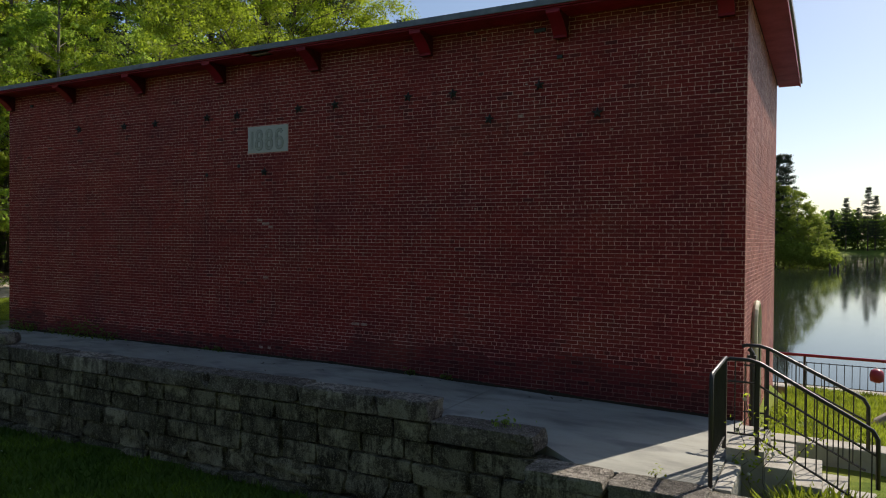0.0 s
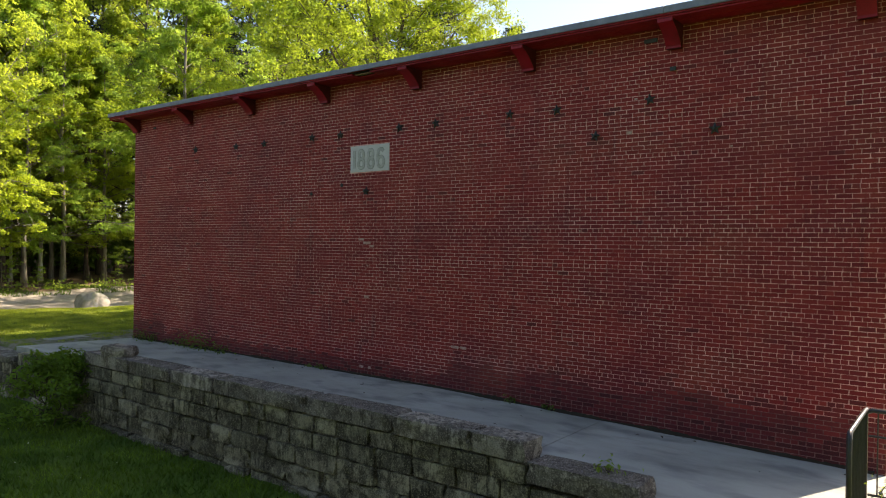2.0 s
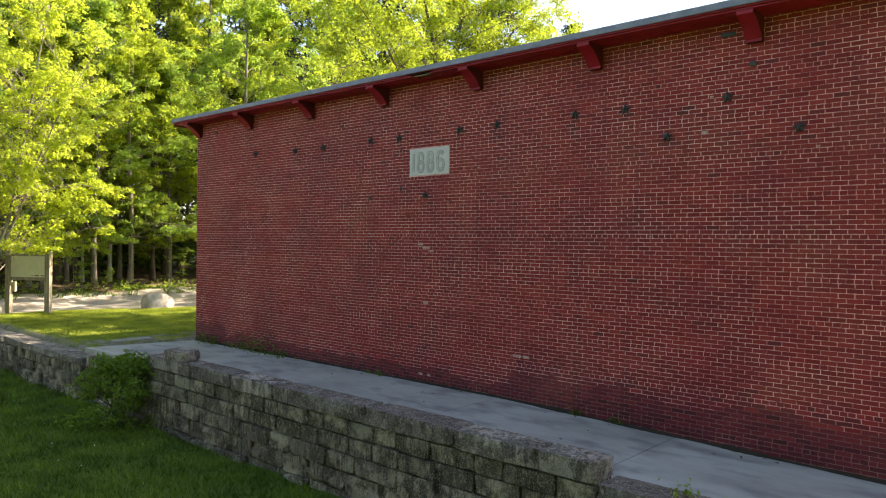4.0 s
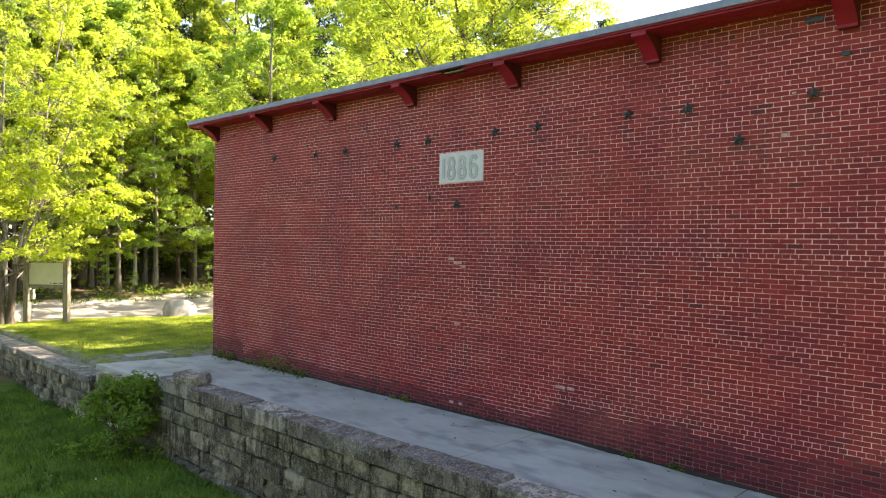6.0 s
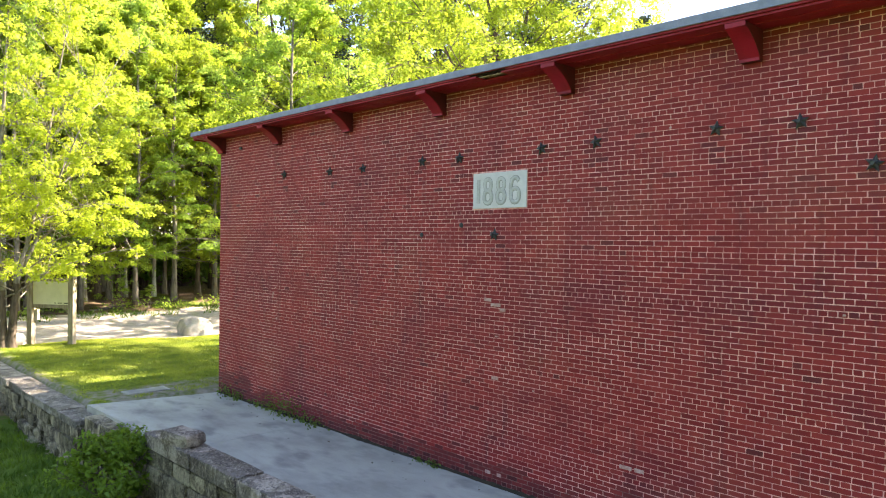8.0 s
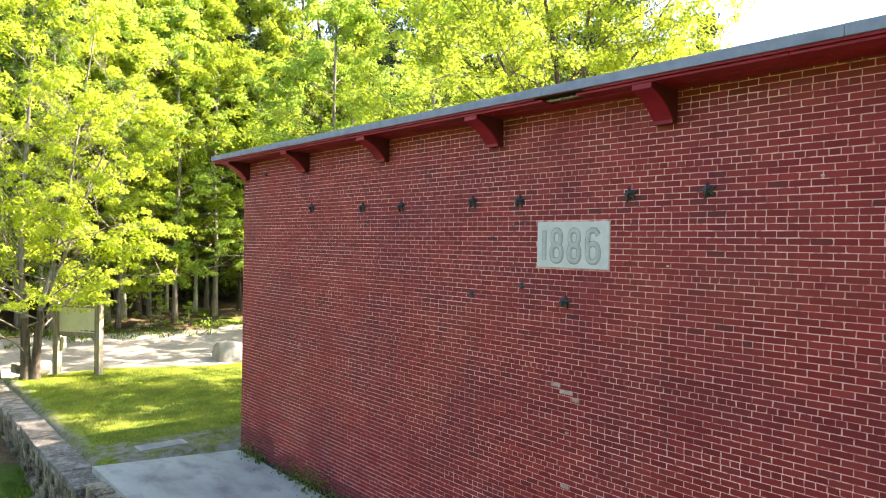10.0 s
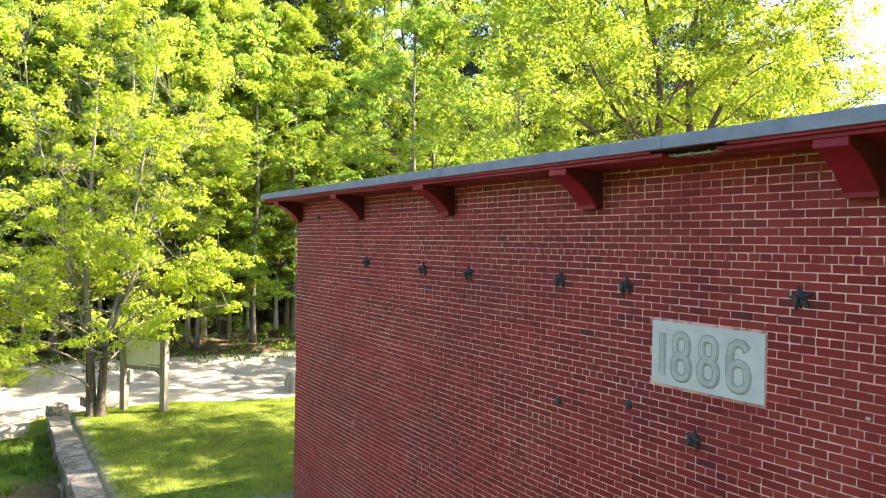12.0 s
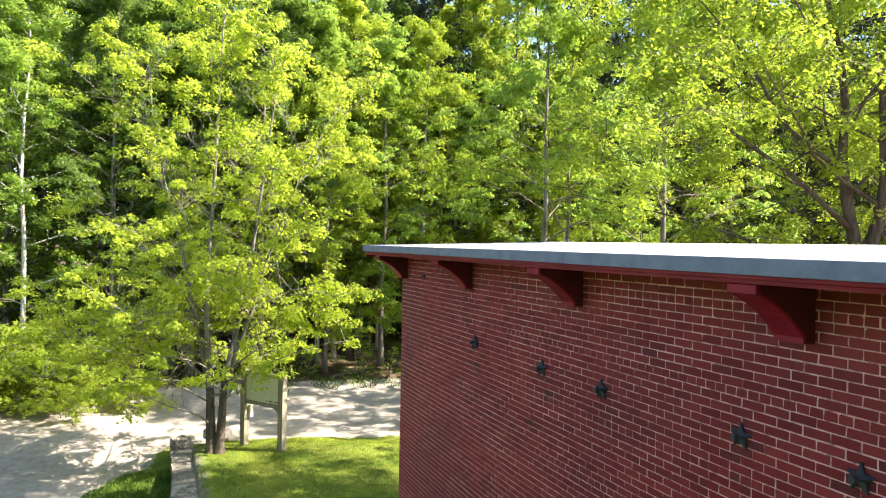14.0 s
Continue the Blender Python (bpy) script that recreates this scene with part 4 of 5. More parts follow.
def handrail(name, top, level_end, slope_end, y, foot, label):
    rail = thing(name, label, "railing")
    x0, xl, xe, ze = top[0], level_end, slope_end[0], slope_end[1]
    z0 = top[1]
    s = Shape()
    pts = [(x0, y, z0 - 0.02), (x0 + 0.05, y, z0), (xl - 0.06, y, z0), (xl + 0.05, y, z0 - 0.03), (xe - 0.07, y, ze + 0.04),
           (xe, y, ze), (xe + 0.05, y, ze - 0.09), (xe + 0.055, y, ze - 0.62)]
    s.tube(pts, 0.024, 8)
    part("top_rail", s, RAIL_PAINT, rail, smooth=True)

    def line(x, off):
        return z0 - off if x < xl else z0 - off - (x - xl) / (xe - xl) * (z0 - ze)
    for off in (0.26, 0.86):
        s = Shape()
        s.tube([(x0 + 0.02, y, line(x0, off)), (xl, y, line(xl, off)), (xe + 0.03, y, line(xe, off))], 0.014, 6)
        part("bar", s, RAIL_PAINT, rail)
    k = 0
    x = x0 + 0.1
    while x < xe:
        s = Shape()
        s.tube([(x, y, line(x, 0.02)), (x, y, line(x, 0.86))], 0.008, 5)
        part("baluster", s, RAIL_PAINT, rail)
        x += 0.105
    for x, z in ((xl + 0.03, foot),):
        s = Shape()
        s.box(x - 0.022, x + 0.022, y - 0.022, y + 0.022, z, line(x, 0.0))
        part("post", s, RAIL_PAINT, rail)
    return rail


handrail("stair_railing", (9.29, 1.03), 9.60, (10.76, 0.38), -1.96, -0.05, "dark painted metal stair railing with thin balusters")
handrail("stair_railing", (9.36, 1.05), 9.63, (10.72, 0.50), -0.85, -0.05, "dark painted metal stair railing along the building side")

guard = thing("guard_railing", "dark metal guard railing at the end of the walk", "railing")
s = Shape()
s.tube([(9.28, -3.09, -0.16), (9.28, -3.09, 0.97), (9.28, -3.05, 1.02), (9.28, -2.0, 1.03), (9.29, -1.95, 1.03)], 0.024, 8)
part("top_rail", s, RAIL_PAINT, guard, smooth=True)
for z in (0.12,):
    s = Shape()
    s.tube([(9.28, -3.08, z), (9.28, -1.97, z)], 0.014, 6)
    part("bar", s, RAIL_PAINT, guard)
for i in range(10):
    y = -2.99 + i * 0.105
    s = Shape()
    s.tube([(9.28, y, 0.12), (9.28, y, 1.02)], 0.008, 5)
    part("baluster", s, RAIL_PAINT, guard)
s = Shape()
s.box(9.258, 9.302, -1.98, -1.94, -0.02, 1.03)
part("post", s, RAIL_PAINT, guard)

# lawn edging, rock, lake fence, red rail, float
s = Shape()
s.box(9.35, 14.5, 0.35, 0.75, -1.4, -0.42, 0.03)
tagged(part("kerb", s, STAIR), "pale concrete retaining kerb along the lakeside lawn", "kerb", kind="structure")


def boulder(name, label, at, size, seed, material):
    bm = bmesh.new()
    bmesh.ops.create_icosphere(bm, subdivisions=4, radius=0.5)
    rr = random.Random(int(seed))
    cuts = [(Vector((rr.gauss(0, 1), rr.gauss(0, 1), rr.gauss(0.2, 0.7))).normalized(), rr.uniform(0.34, 0.43)) for _ in range(9)]
    for q in bm.verts:
        p = q.co.copy()
        d = 1 + 0.30 * noise.noise(p * 2.2 + Vector((seed, 0, 0))) + 0.10 * noise.noise(p * 6 + Vector((0, seed, 0)))
        p *= d
        for n, far_ in cuts:
            over = p.dot(n) - far_
            if over > 0:
                p -= n * over * 0.85
        p.z = max(p.z, -0.36)
        q.co = p
    me = bpy.data.meshes.new(name)
    bm.to_mesh(me)
    bm.free()
    me.polygons.foreach_set("use_smooth", [True] * len(me.polygons))
    me.materials.append(material)
    ob = tagged(new(name, me), label, "rock")
    ob.matrix_basis = Matrix.Translation(at) @ Matrix.Diagonal((*size, 1))
    return ob


boulder("boulder", "pale rounded granite boulder between lawn and path", (-21.2, 5.35, -0.2), (1.25, 1.6, 1.2), 3.0, BOULDER)
boulder("boulder", "grey angular rock on the lakeside lawn", (11.25, 2.9, -0.75), (0.9, 0.9, 0.8), 9.0, BOULDER)
boulder("boulder", "small pale rock beside the path", (-21.0, -1.3, -0.05), (0.6, 0.7, 0.6), 5.0, BOULDER)

fence = thing("lake_fence", "low dark metal fence with thin bars above the water", "fence")
FY = 9.2
s = Shape()
for z in (-0.62, -1.18):
    s.tube([(9.0, FY, z), (16.0, FY, z)], 0.012, 5)
part("bar", s, RAIL_PAINT, fence)
bar = Shape()
bar.tube([(0, 0, -1.2), (0, 0, -0.6)], 0.009, 5)
bar_mesh = bar.mesh("picket", RAIL_PAINT)
for i in range(42):
    ob = new("picket", bar_mesh)
    ob.parent = fence
    ob.location = (9.1 + i * 0.165, FY, 0)
s = Shape()
s.box(8.6, 17, FY - 0.2, FY + 0.35, -2.8, -1.24, 0.03)
tagged(part("dam_wall", s, STAIR), "pale concrete wall at the lake's edge", "wall", kind="structure")
red = thing("red_rail", "long red painted pipe rail on dark posts", "railing")
s = Shape()
s.tube([(9.35, 8.0, -0.27), (16.5, 8.0, -0.30)], 0.035, 8)
part("rail", s, RED_METAL, red, smooth=True)
for x in (9.9, 12.6, 15.4):
    s = Shape()
    s.tube([(x, 8.0, -2.0), (x, 8.0, -0.29)], 0.028, 8)
    part("post", s, RAIL_PAINT, red)
buoy = thing("buoy", "round faded red float hung on the lake fence", "buoy")
s = Shape()
s.tube([(11.42, FY - 0.16, -0.95), (11.42, FY - 0.16, -0.91), (11.42, FY - 0.16, -0.78), (11.42, FY - 0.16, -0.66), (11.42, FY - 0.16, -0.62)],
       [0.06, 0.14, 0.16, 0.13, 0.05], 12)
part("float", s, RED_METAL, buoy, smooth=True)
s = Shape()
s.tube([(11.42, FY - 0.16, -0.62), (11.42, FY - 0.03, -0.6)], 0.012, 5)
part("strap", s, RAIL_PAINT, buoy)
stump = thing("stump", "dark broken tree stump standing in the lake", "stump", at=(11.7, 128.0, -2.4))
s = Shape()
for dx, h, r in ((-0.5, 1.3, 0.22), (0.1, 0.9, 0.3), (0.6, 1.5, 0.2)):
    s.tube([(dx, 0, 0), (dx * 1.1, 0, h * 0.6), (dx * 1.3, 0, h)], [r, r * 0.8, r * 0.3], 7)
part("wood", s, BARK_DARK, stump)

# ---- notice board ----
sign = thing("notice_board", "weathered wooden notice board with cream panel on two posts", "sign")
P, Q = Vector((-18.47, -0.17, 0)), Vector((-19.7, -1.1, 0))
way = (Q - P).normalized()
ang = math.degrees(math.atan2(way.y, way.x))
L = (Q - P).length
frame_m = Matrix.Translation(P) @ pose(0, 0, 0, 0, 0, ang)
for x in (0.0, L):
    s = Shape()
    s.box(x - 0.095, x + 0.095, -0.095, 0.095, -0.3, 2.28, 0.014)
    part("post", s, POST_WOOD, sign).matrix_basis = frame_m
s = Shape()
s.box(0.08, L - 0.08, -0.03, 0.03, 1.3, 2.08, 0.006)
panel = part("panel", s, BOARD, sign, "cream panel with small dark writing at its foot")
panel.matrix_basis = frame_m
for z0, z1 in ((1.18, 1.3), (2.08, 2.17)):
    s = Shape()
    s.box(0.075, L - 0.075, -0.045, 0.045, z0, z1, 0.008)
    part("cross_rail", s, POST_WOOD, sign).matrix_basis = frame_m
for sgn in (1, -1):
    for a, b in ((0.12, 0.28), (0.36, 0.52), (0.58, 0.64)):
        s = Shape()
        s.box(a, b, sgn * 0.0315 - 0.0015, sgn * 0.0315 + 0.0015, 1.34, 1.37)
        part("text_bar", s, INK, sign).matrix_basis = frame_m
s = Shape()
s.tube([(0.07, 0, 0.85), (0.1, 0, 1.0), (0.2, 0, 1.12), (0.34, 0, 1.19)], 0.035, 6)
part("brace", s, POST_WOOD, sign).matrix_basis = frame_m
s = Shape()
s.box(L - 0.2, L - 0.075, -0.16, -0.05, 0.75, 1.12, 0.01)
part("leaflet_box", s, CREAM, sign, "small cream leaflet box").matrix_basis = frame_m


# ---- trees ----
def bow(points, n=9, seed=0, sway=0.0):
    """An even run of n places along a line of a few bends, swaying a little."""
    pts = [Vector(p) for p in points]
    out = []
    for i in range(n):
        f = i / (n - 1) * (len(pts) - 1)
        j = min(int(f), len(pts) - 2)
        k = f - j
        p0, p1, p2, p3 = pts[max(j - 1, 0)], pts[j], pts[j + 1], pts[min(j + 2, len(pts) - 1)]
        p = 0.5 * (2 * p1 + (p2 - p0) * k + (2 * p0 - 5 * p1 + 4 * p2 - p3) * k * k + (3 * p1 - p0 - 3 * p2 + p3) * k ** 3)
        u = i / (n - 1)
        out.append(p + Vector((noise.noise((u * 3, seed, 1)), noise.noise((u * 3, 4, seed)), 0)) * sway * u)
    return out


def upright(seed, tall, radius, trunk_r, trunks, lean, aim):
    """Stems of a plain tree: (places, thickness at the foot, share of the stem that is bare)."""
    rng = random.Random(seed)
    turn = rng.uniform(0, 6.28) if aim is None else aim
    stems = []
    for t in range(trunks):
        way = Vector((math.cos(turn + t * 3.14), math.sin(turn + t * 3.14), 0))
        base = way * (0.0 if trunks == 1 else 0.09) + Vector((0, 0, -0.15))
        top_at = way * (0 if trunks == 1 else radius * 0.28) + Vector((lean[0], lean[1], tall))
        stems.append((bow((base, base.lerp(top_at, 0.5), top_at), 9, seed + t, 0.05 * tall), trunk_r / (1 if trunks == 1 else 1.3)))
    return stems


def grow(seed, tall, radius, low, trunk_r, limbs, twigs, per_tip, leaf, trunks=1, rise=0.6, flat=0.5, lean=(0, 0), fuzz=0.33, aim=None, bare=0, share=0.85,
         stems=None, droop=0.3, keep=None):
    """Wood, leaf places, leaf sizes and leaf lean of one broad-leaved tree that stands at the origin: leaves sit in tufts at the twigs' ends."""
    rng = random.Random(seed)
    wood = Shape()
    tips = []
    for t, (spine, thick) in enumerate(stems or upright(seed, tall, radius, trunk_r, trunks, lean, aim)):
        n = len(spine)
        radii = [thick * (1 - 0.9 * (i / (n - 1)) ** 0.9) * (1.35 if i == 0 and spine[0].z < 0.1 else 1) for i in range(n)]
        wood.tube(spine, radii, 8)
        z0, z1 = spine[0].z, spine[-1].z
        k0 = 0.2 if z0 > 0.5 else min(0.9, max(0.06, (low - z0) / (z1 - z0)))
        many = max(4, round(limbs * min(1.0, (1 - k0) * (spine[-1] - spine[0]).length / (tall - low))))
        for j in range(many):
            k = min(k0 + (1 - k0) * ((j + rng.random()) / many) ** 0.9, 0.985)
            f = k * (n - 1)
            a = spine[int(f)].lerp(spine[min(int(f) + 1, n - 1)], f - int(f))
            prof = max(0.0, (a.z - low) / (tall - low))
            reach = radius * (0.55 + 0.75 * math.sin(math.pi * min(1, prof * 0.8 + 0.22))) * rng.uniform(0.7, 1.1) * (1 - 0.45 * prof)
            az = j * 2.399 + rng.uniform(-0.5, 0.5) + t
            up = rise * rng.uniform(0.5, 1.3) + 0.5 * prof - (0.15 if prof < 0.2 else 0)
            way = Vector((math.cos(az), math.sin(az), up)).normalized()
            pts, rr = [a], [max(0.012, min(trunk_r * 0.28, thick * 0.34) * (1 - 0.7 * k))]
            m = 5
            for i in range(1, m + 1):
                way = (way + Vector((rng.gauss(0, 0.2), rng.gauss(0, 0.2), rng.gauss(-0.03, 0.14)))).normalized()
                pts.append(pts[-1] + way * reach / m)
                rr.append(max(0.008, rr[0] * (1 - 0.85 * i / m)))
            if keep is not None and not keep(pts[-1]):
                continue
            wood.tube(pts, rr, 5, False)
            tips.append(pts[-1])
            for q in range(twigs):
                u = 0.25 + 0.75 * (q + rng.random()) / twigs
                f2 = u * m
                b = pts[min(int(f2), m - 1)].lerp(pts[min(int(f2) + 1, m)], f2 - int(f2))
                side = Vector((rng.gauss(0, 1), rng.gauss(0, 1), rng.gauss(0.12, 0.45)))
                side = (side.normalized() + way * 0.7).normalized()
                length = reach * rng.uniform(0.16, 0.42)
                c = b + side * length * 0.5 + Vector((0, 0, rng.gauss(0, 0.05)))
                d = c + (side + Vector((0, 0, rng.gauss(-0.1, 0.2)))).normalized() * length * 0.5
                wood.tube([b, c, d], [0.009, 0.006, 0.003], 3, False)
                if q < bare:
                    e = Vector((rng.gauss(0, 0.5), rng.gauss(0, 0.5), rng.uniform(0.4, 1.2))).normalized() * length * rng.uniform(0.6, 1.1)
                    wood.tube([b, b + e * 0.5 + Vector((rng.gauss(0, 0.06), rng.gauss(0, 0.06), 0)), b + e], [0.011, 0.009, 0.006], 3, False)
                tips += [d, c.lerp(d, 0.3)] if rng.random() < 0.75 else [d]
    g = np.random.default_rng(seed)
    t = np.array([p[:] for p in tips if keep is None or keep(p)])
    t = t[g.random(len(t)) < share]
    idx = np.repeat(np.arange(len(t)), per_tip)
    n = len(idx)
    ball = g.normal(size=(n, 3))
    ball *= (g.random(n) ** 0.42 / np.linalg.norm(ball, axis=1))[:, None]
    size = fuzz * g.uniform(0.6, 1.35, len(t))[idx]
    off = ball * size[:, None] * (1, 1, flat)
    off[:, 2] -= droop * size * (ball[:, 0] ** 2 + ball[:, 1] ** 2)
    return wood, t[idx] + off, leaf * g.uniform(0.6, 1.3, n), ball * (0.9, 0.9, 0.7)


def broadleaf(seed, label, leafmat, bark, group="", small=True, foot=0.0, **how):
    wood, c, sizes, out = grow(seed, **how)
    ob = thing("tree", label, "tree", group)
    part("trunk", wood, bark, ob, smooth=True)
    if foot:
        old = Shape()
        for spine, thick in how["stems"]:
            low_part = [(p, i / (len(spine) - 1)) for i, p in enumerate(spine) if p.z < foot]
            if spine[0].z < 0.1:
                old.tube([p for p, _ in low_part], [(thick * (1 - 0.9 * k ** 0.9)) * (1.6 if k == 0 else 1.0) + 0.006 for _, k in low_part], 9, False)
        part("bark", old, BARK_DARK, ob, "rough dark brown bark at the foot", True)
    crown = new("crown", leaf_mesh("crown", c, sizes, leafmat, 0.8, seed, 0.6, out, small))
    crown.parent = ob
    return ob


def conifer(seed, tall, radius, low, trunk_r, tiers, label, group=""):
    """A pine: whorls of drooping boughs with needle tufts."""
    rng = random.Random(seed)
    wood, tips = Shape(), []
    spine = [Vector((noise.noise((i * 0.4, seed, 0)) * 0.25, noise.noise((0, i * 0.4, seed)) * 0.25, tall * i / 8 - 0.1)) for i in range(9)]
    wood.tube(spine, [trunk_r * (1 - 0.92 * i / 8) for i in range(9)], 8)
    for j in range(tiers):
        k = low / tall + (0.99 - low / tall) * j / (tiers - 1)
        f = k * 8
        a = spine[min(int(f), 7)].lerp(spine[min(int(f) + 1, 8)], f - int(f))
        reach = radius * (1.05 - (k - low / tall) / (1 - low / tall)) * rng.uniform(0.65, 1.1) + 0.3
        for q in range(5):
            az = q * 1.2566 + j * 0.7 + rng.uniform(-0.3, 0.3)
            way = Vector((math.cos(az), math.sin(az), rng.uniform(-0.05, 0.3)))
            reach *= rng.uniform(0.75, 1.25)
            a = a + Vector((0, 0, rng.uniform(-0.35, 0.35)))
            pts = [a, a + way * reach * 0.5, a + way * reach + Vector((0, 0, 0.06 * reach))]
            wood.tube(pts, [0.03, 0.018, 0.006], 4, False)
            for u in np.linspace(0.3, 1, 6):
                b = pts[0].lerp(pts[2], float(u))
                for sd in (-1, 1):
                    tips.append(b + Vector((-way.y, way.x, 0)) * sd * reach * 0.2 * (1.2 - u) + Vector((0, 0, rng.gauss(0, 0.08))))
    g = np.random.default_rng(seed)
    t = np.array([p[:] for p in tips])
    idx = np.repeat(np.arange(len(t)), 6)
    c = t[idx] + g.normal(size=(len(idx), 3)) * np.array([0.26, 0.26, 0.12])
    ob = thing("pine_tree", label, "tree", group)
    part("trunk", wood, BARK_DARK, ob, smooth=True)
    crown = new("crown", leaf_mesh("crown", c, 0.38 * g.uniform(0.6, 1.3, len(idx)), NEEDLE, 0.4, seed, 0.22))
    crown.parent = ob
    return ob


def put(ob, x, y, turn=0.0, size=1.0):
    ob.matrix_basis = Matrix.Translation((x, y, height(x, y))) @ pose(0, 0, 0, 0, 0, turn) @ Matrix.Scale(size, 4)
    return ob


# the tree beside the notice board: two stems from one foot, dividing again above the board
fan = Vector((0.42, 0.905, 0))
stems = [(bow((-0.10 * fan + Vector((0, 0, -0.15)), -0.16 * fan + Vector((0, 0, 1.6)), -0.28 * fan + Vector((0.1, 0, 5.5)), Vector((-0.2, 0.1, 13.0))), 12, 3, 0.3), 0.17),
         (bow((0.10 * fan + Vector((0, 0, -0.15)), 0.22 * fan + Vector((0, 0, 1.7)), 0.75 * fan + Vector((0, 0, 4.2)), 1.7 * fan + Vector((0.3, 0, 11.2))), 11, 5, 0.3), 0.15),
         (bow((-0.16 * fan + Vector((0, 0, 1.5)), -0.55 * fan + Vector((0, 0, 3.4)), -1.1 * fan + Vector((0, 0, 6.0)), -2.1 * fan + Vector((0.2, 0, 11.0))), 10, 7, 0.3), 0.085),
         (bow((0.35 * fan + Vector((0, 0, 2.4)), 0.95 * fan + Vector((0.2, 0, 4.0)), 1.5 * fan + Vector((0.5, 0, 6.0)), 3.0 * fan + Vector((0.6, 0, 9.4))), 9, 9, 0.3), 0.07),
         (bow((-0.2 * fan + Vector((0, 0, 2.0)), -1.3 * fan + Vector((0.3, 0, 2.9)), -2.6 * fan + Vector((0.5, 0, 3.2)), -4.1 * fan + Vector((0.8, 0, 2.5))), 8, 11, 0.2), 0.05),
         (bow((-0.2 * fan + Vector((0, 0, 2.6)), -1.6 * fan + Vector((-0.4, 0, 3.2)), -3.2 * fan + Vector((-0.7, 0, 3.0)), -4.9 * fan + Vector((-0.8, 0, 1.7))), 8, 13, 0.2), 0.045)]
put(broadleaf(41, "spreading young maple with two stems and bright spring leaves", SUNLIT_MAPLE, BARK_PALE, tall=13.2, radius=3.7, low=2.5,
              trunk_r=0.15, limbs=25, twigs=9, per_tip=50, leaf=0.12, rise=0.75, flat=0.42, fuzz=0.32, bare=4, share=0.84, stems=stems, droop=0.45, foot=2.6,
              keep=lambda p: p.z > 2.25 or p.dot(fan) < -1.2 and p.z > 0.5), -18.85, -2.0)
# the big tree behind the building: it divides low and throws long limbs over the roof
side = Vector((0.47, 0.88, 0))
stems = [(bow((Vector((0, 0, -0.15)), Vector((0, 0, 3.0)), 0.15 * side + Vector((0, 0, 6.4))), 6, 2, 0.1), 0.30),
         (bow((0.10 * side + Vector((0, 0, 5.6)), -0.35 * side + Vector((0, 0, 8.0)), -0.7 * side + Vector((0.2, 0, 11.0)), -1.3 * side + Vector((0, 0, 15.0))), 9, 4, 0.3), 0.17),
         (bow((0.10 * side + Vector((0, 0, 5.6)), 0.55 * side + Vector((0, 0, 7.4)), 0.5 * side + Vector((0, 0, 10.5)), 1.2 * side + Vector((0, 0, 15.2))), 9, 6, 0.3), 0.19),
         (bow((0.55 * side + Vector((0, 0, 7.2)), 1.5 * side + Vector((0, 0, 9.4)), 2.9 * side + Vector((0, 0, 11.5)), 4.6 * side + Vector((0, 0, 14.0))), 9, 8, 0.3), 0.10),
         (bow((-0.1 * side + Vector((0, 0, 6.6)), -1.9 * side + Vector((0.3, 0, 8.0)), -4.0 * side + Vector((0.5, 0, 9.4)), -6.4 * side + Vector((0.6, 0, 10.6))), 9, 10, 0.4), 0.075),
         (bow((-0.35 * side + Vector((0, 0, 8.0)), -1.6 * side + Vector((-0.2, 0, 9.2)), -2.8 * side + Vector((0, 0, 11.0)), -4.6 * side + Vector((0, 0, 13.0))), 8, 12, 0.4), 0.07),
         (bow((0.0 * side + Vector((0, 0, 5.2)), -2.0 * side + Vector((0, 0, 6.2)), -4.4 * side + Vector((0.3, 0, 6.9)), -6.6 * side + Vector((0, 0, 7.4))), 8, 14, 0.4), 0.06),
         (bow((0.1 * side + Vector((0, 0, 5.4)), 2.0 * side + Vector((0, 0, 7.0)), 4.0 * side + Vector((0, 0, 8.6)), 6.4 * side + Vector((0, 0, 10.0))), 8, 16, 0.4), 0.07)]
put(broadleaf(52, "large spreading oak in fresh yellow-green leaf behind the building", YELLOWLEAF, BARK_DARK, tall=15.5, radius=4.8, low=4.6,
              trunk_r=0.30, limbs=17, twigs=11, per_tip=84, leaf=0.105, rise=0.6, flat=0.55, fuzz=0.42, share=0.9, bare=1, stems=stems, droop=0.5), -9.3, 11.45)

WOOD = "trees of the wood"
leafy = dict(twigs=9, per_tip=72, leaf=0.14, share=0.82, fuzz=0.40, droop=0.4)
kinds = [
    broadleaf(61, "tall slender maple in bright spring leaf", YELLOWLEAF, BARK, WOOD, tall=17, radius=3.6, low=3.0, trunk_r=0.17, limbs=34, rise=0.5, **leafy),
    broadleaf(62, "tall slender beech in fresh green leaf", BEECH, BARK, WOOD, tall=15, radius=3.8, low=2.2, trunk_r=0.16, limbs=34, rise=0.35, flat=0.3, **leafy),
    broadleaf(63, "leaning young maple in green leaf", MAPLE, BARK, WOOD, tall=13, radius=3.3, low=1.9, trunk_r=0.13, limbs=30, rise=0.5, lean=(0.8, 0.3), **leafy),
    broadleaf(64, "tall thin birch with pale bark and green leaf", BEECH, BIRCH, WOOD, tall=18, radius=3.2, low=4.5, trunk_r=0.14, limbs=32, rise=0.7, **leafy),
    broadleaf(66, "tall oak in yellow-green leaf", MAPLE, BARK_DARK, WOOD, tall=19, radius=4.4, low=4.0, trunk_r=0.22, limbs=36, rise=0.5, **leafy),
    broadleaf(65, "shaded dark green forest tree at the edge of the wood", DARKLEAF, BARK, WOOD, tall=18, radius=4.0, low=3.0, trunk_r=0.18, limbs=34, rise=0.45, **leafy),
]
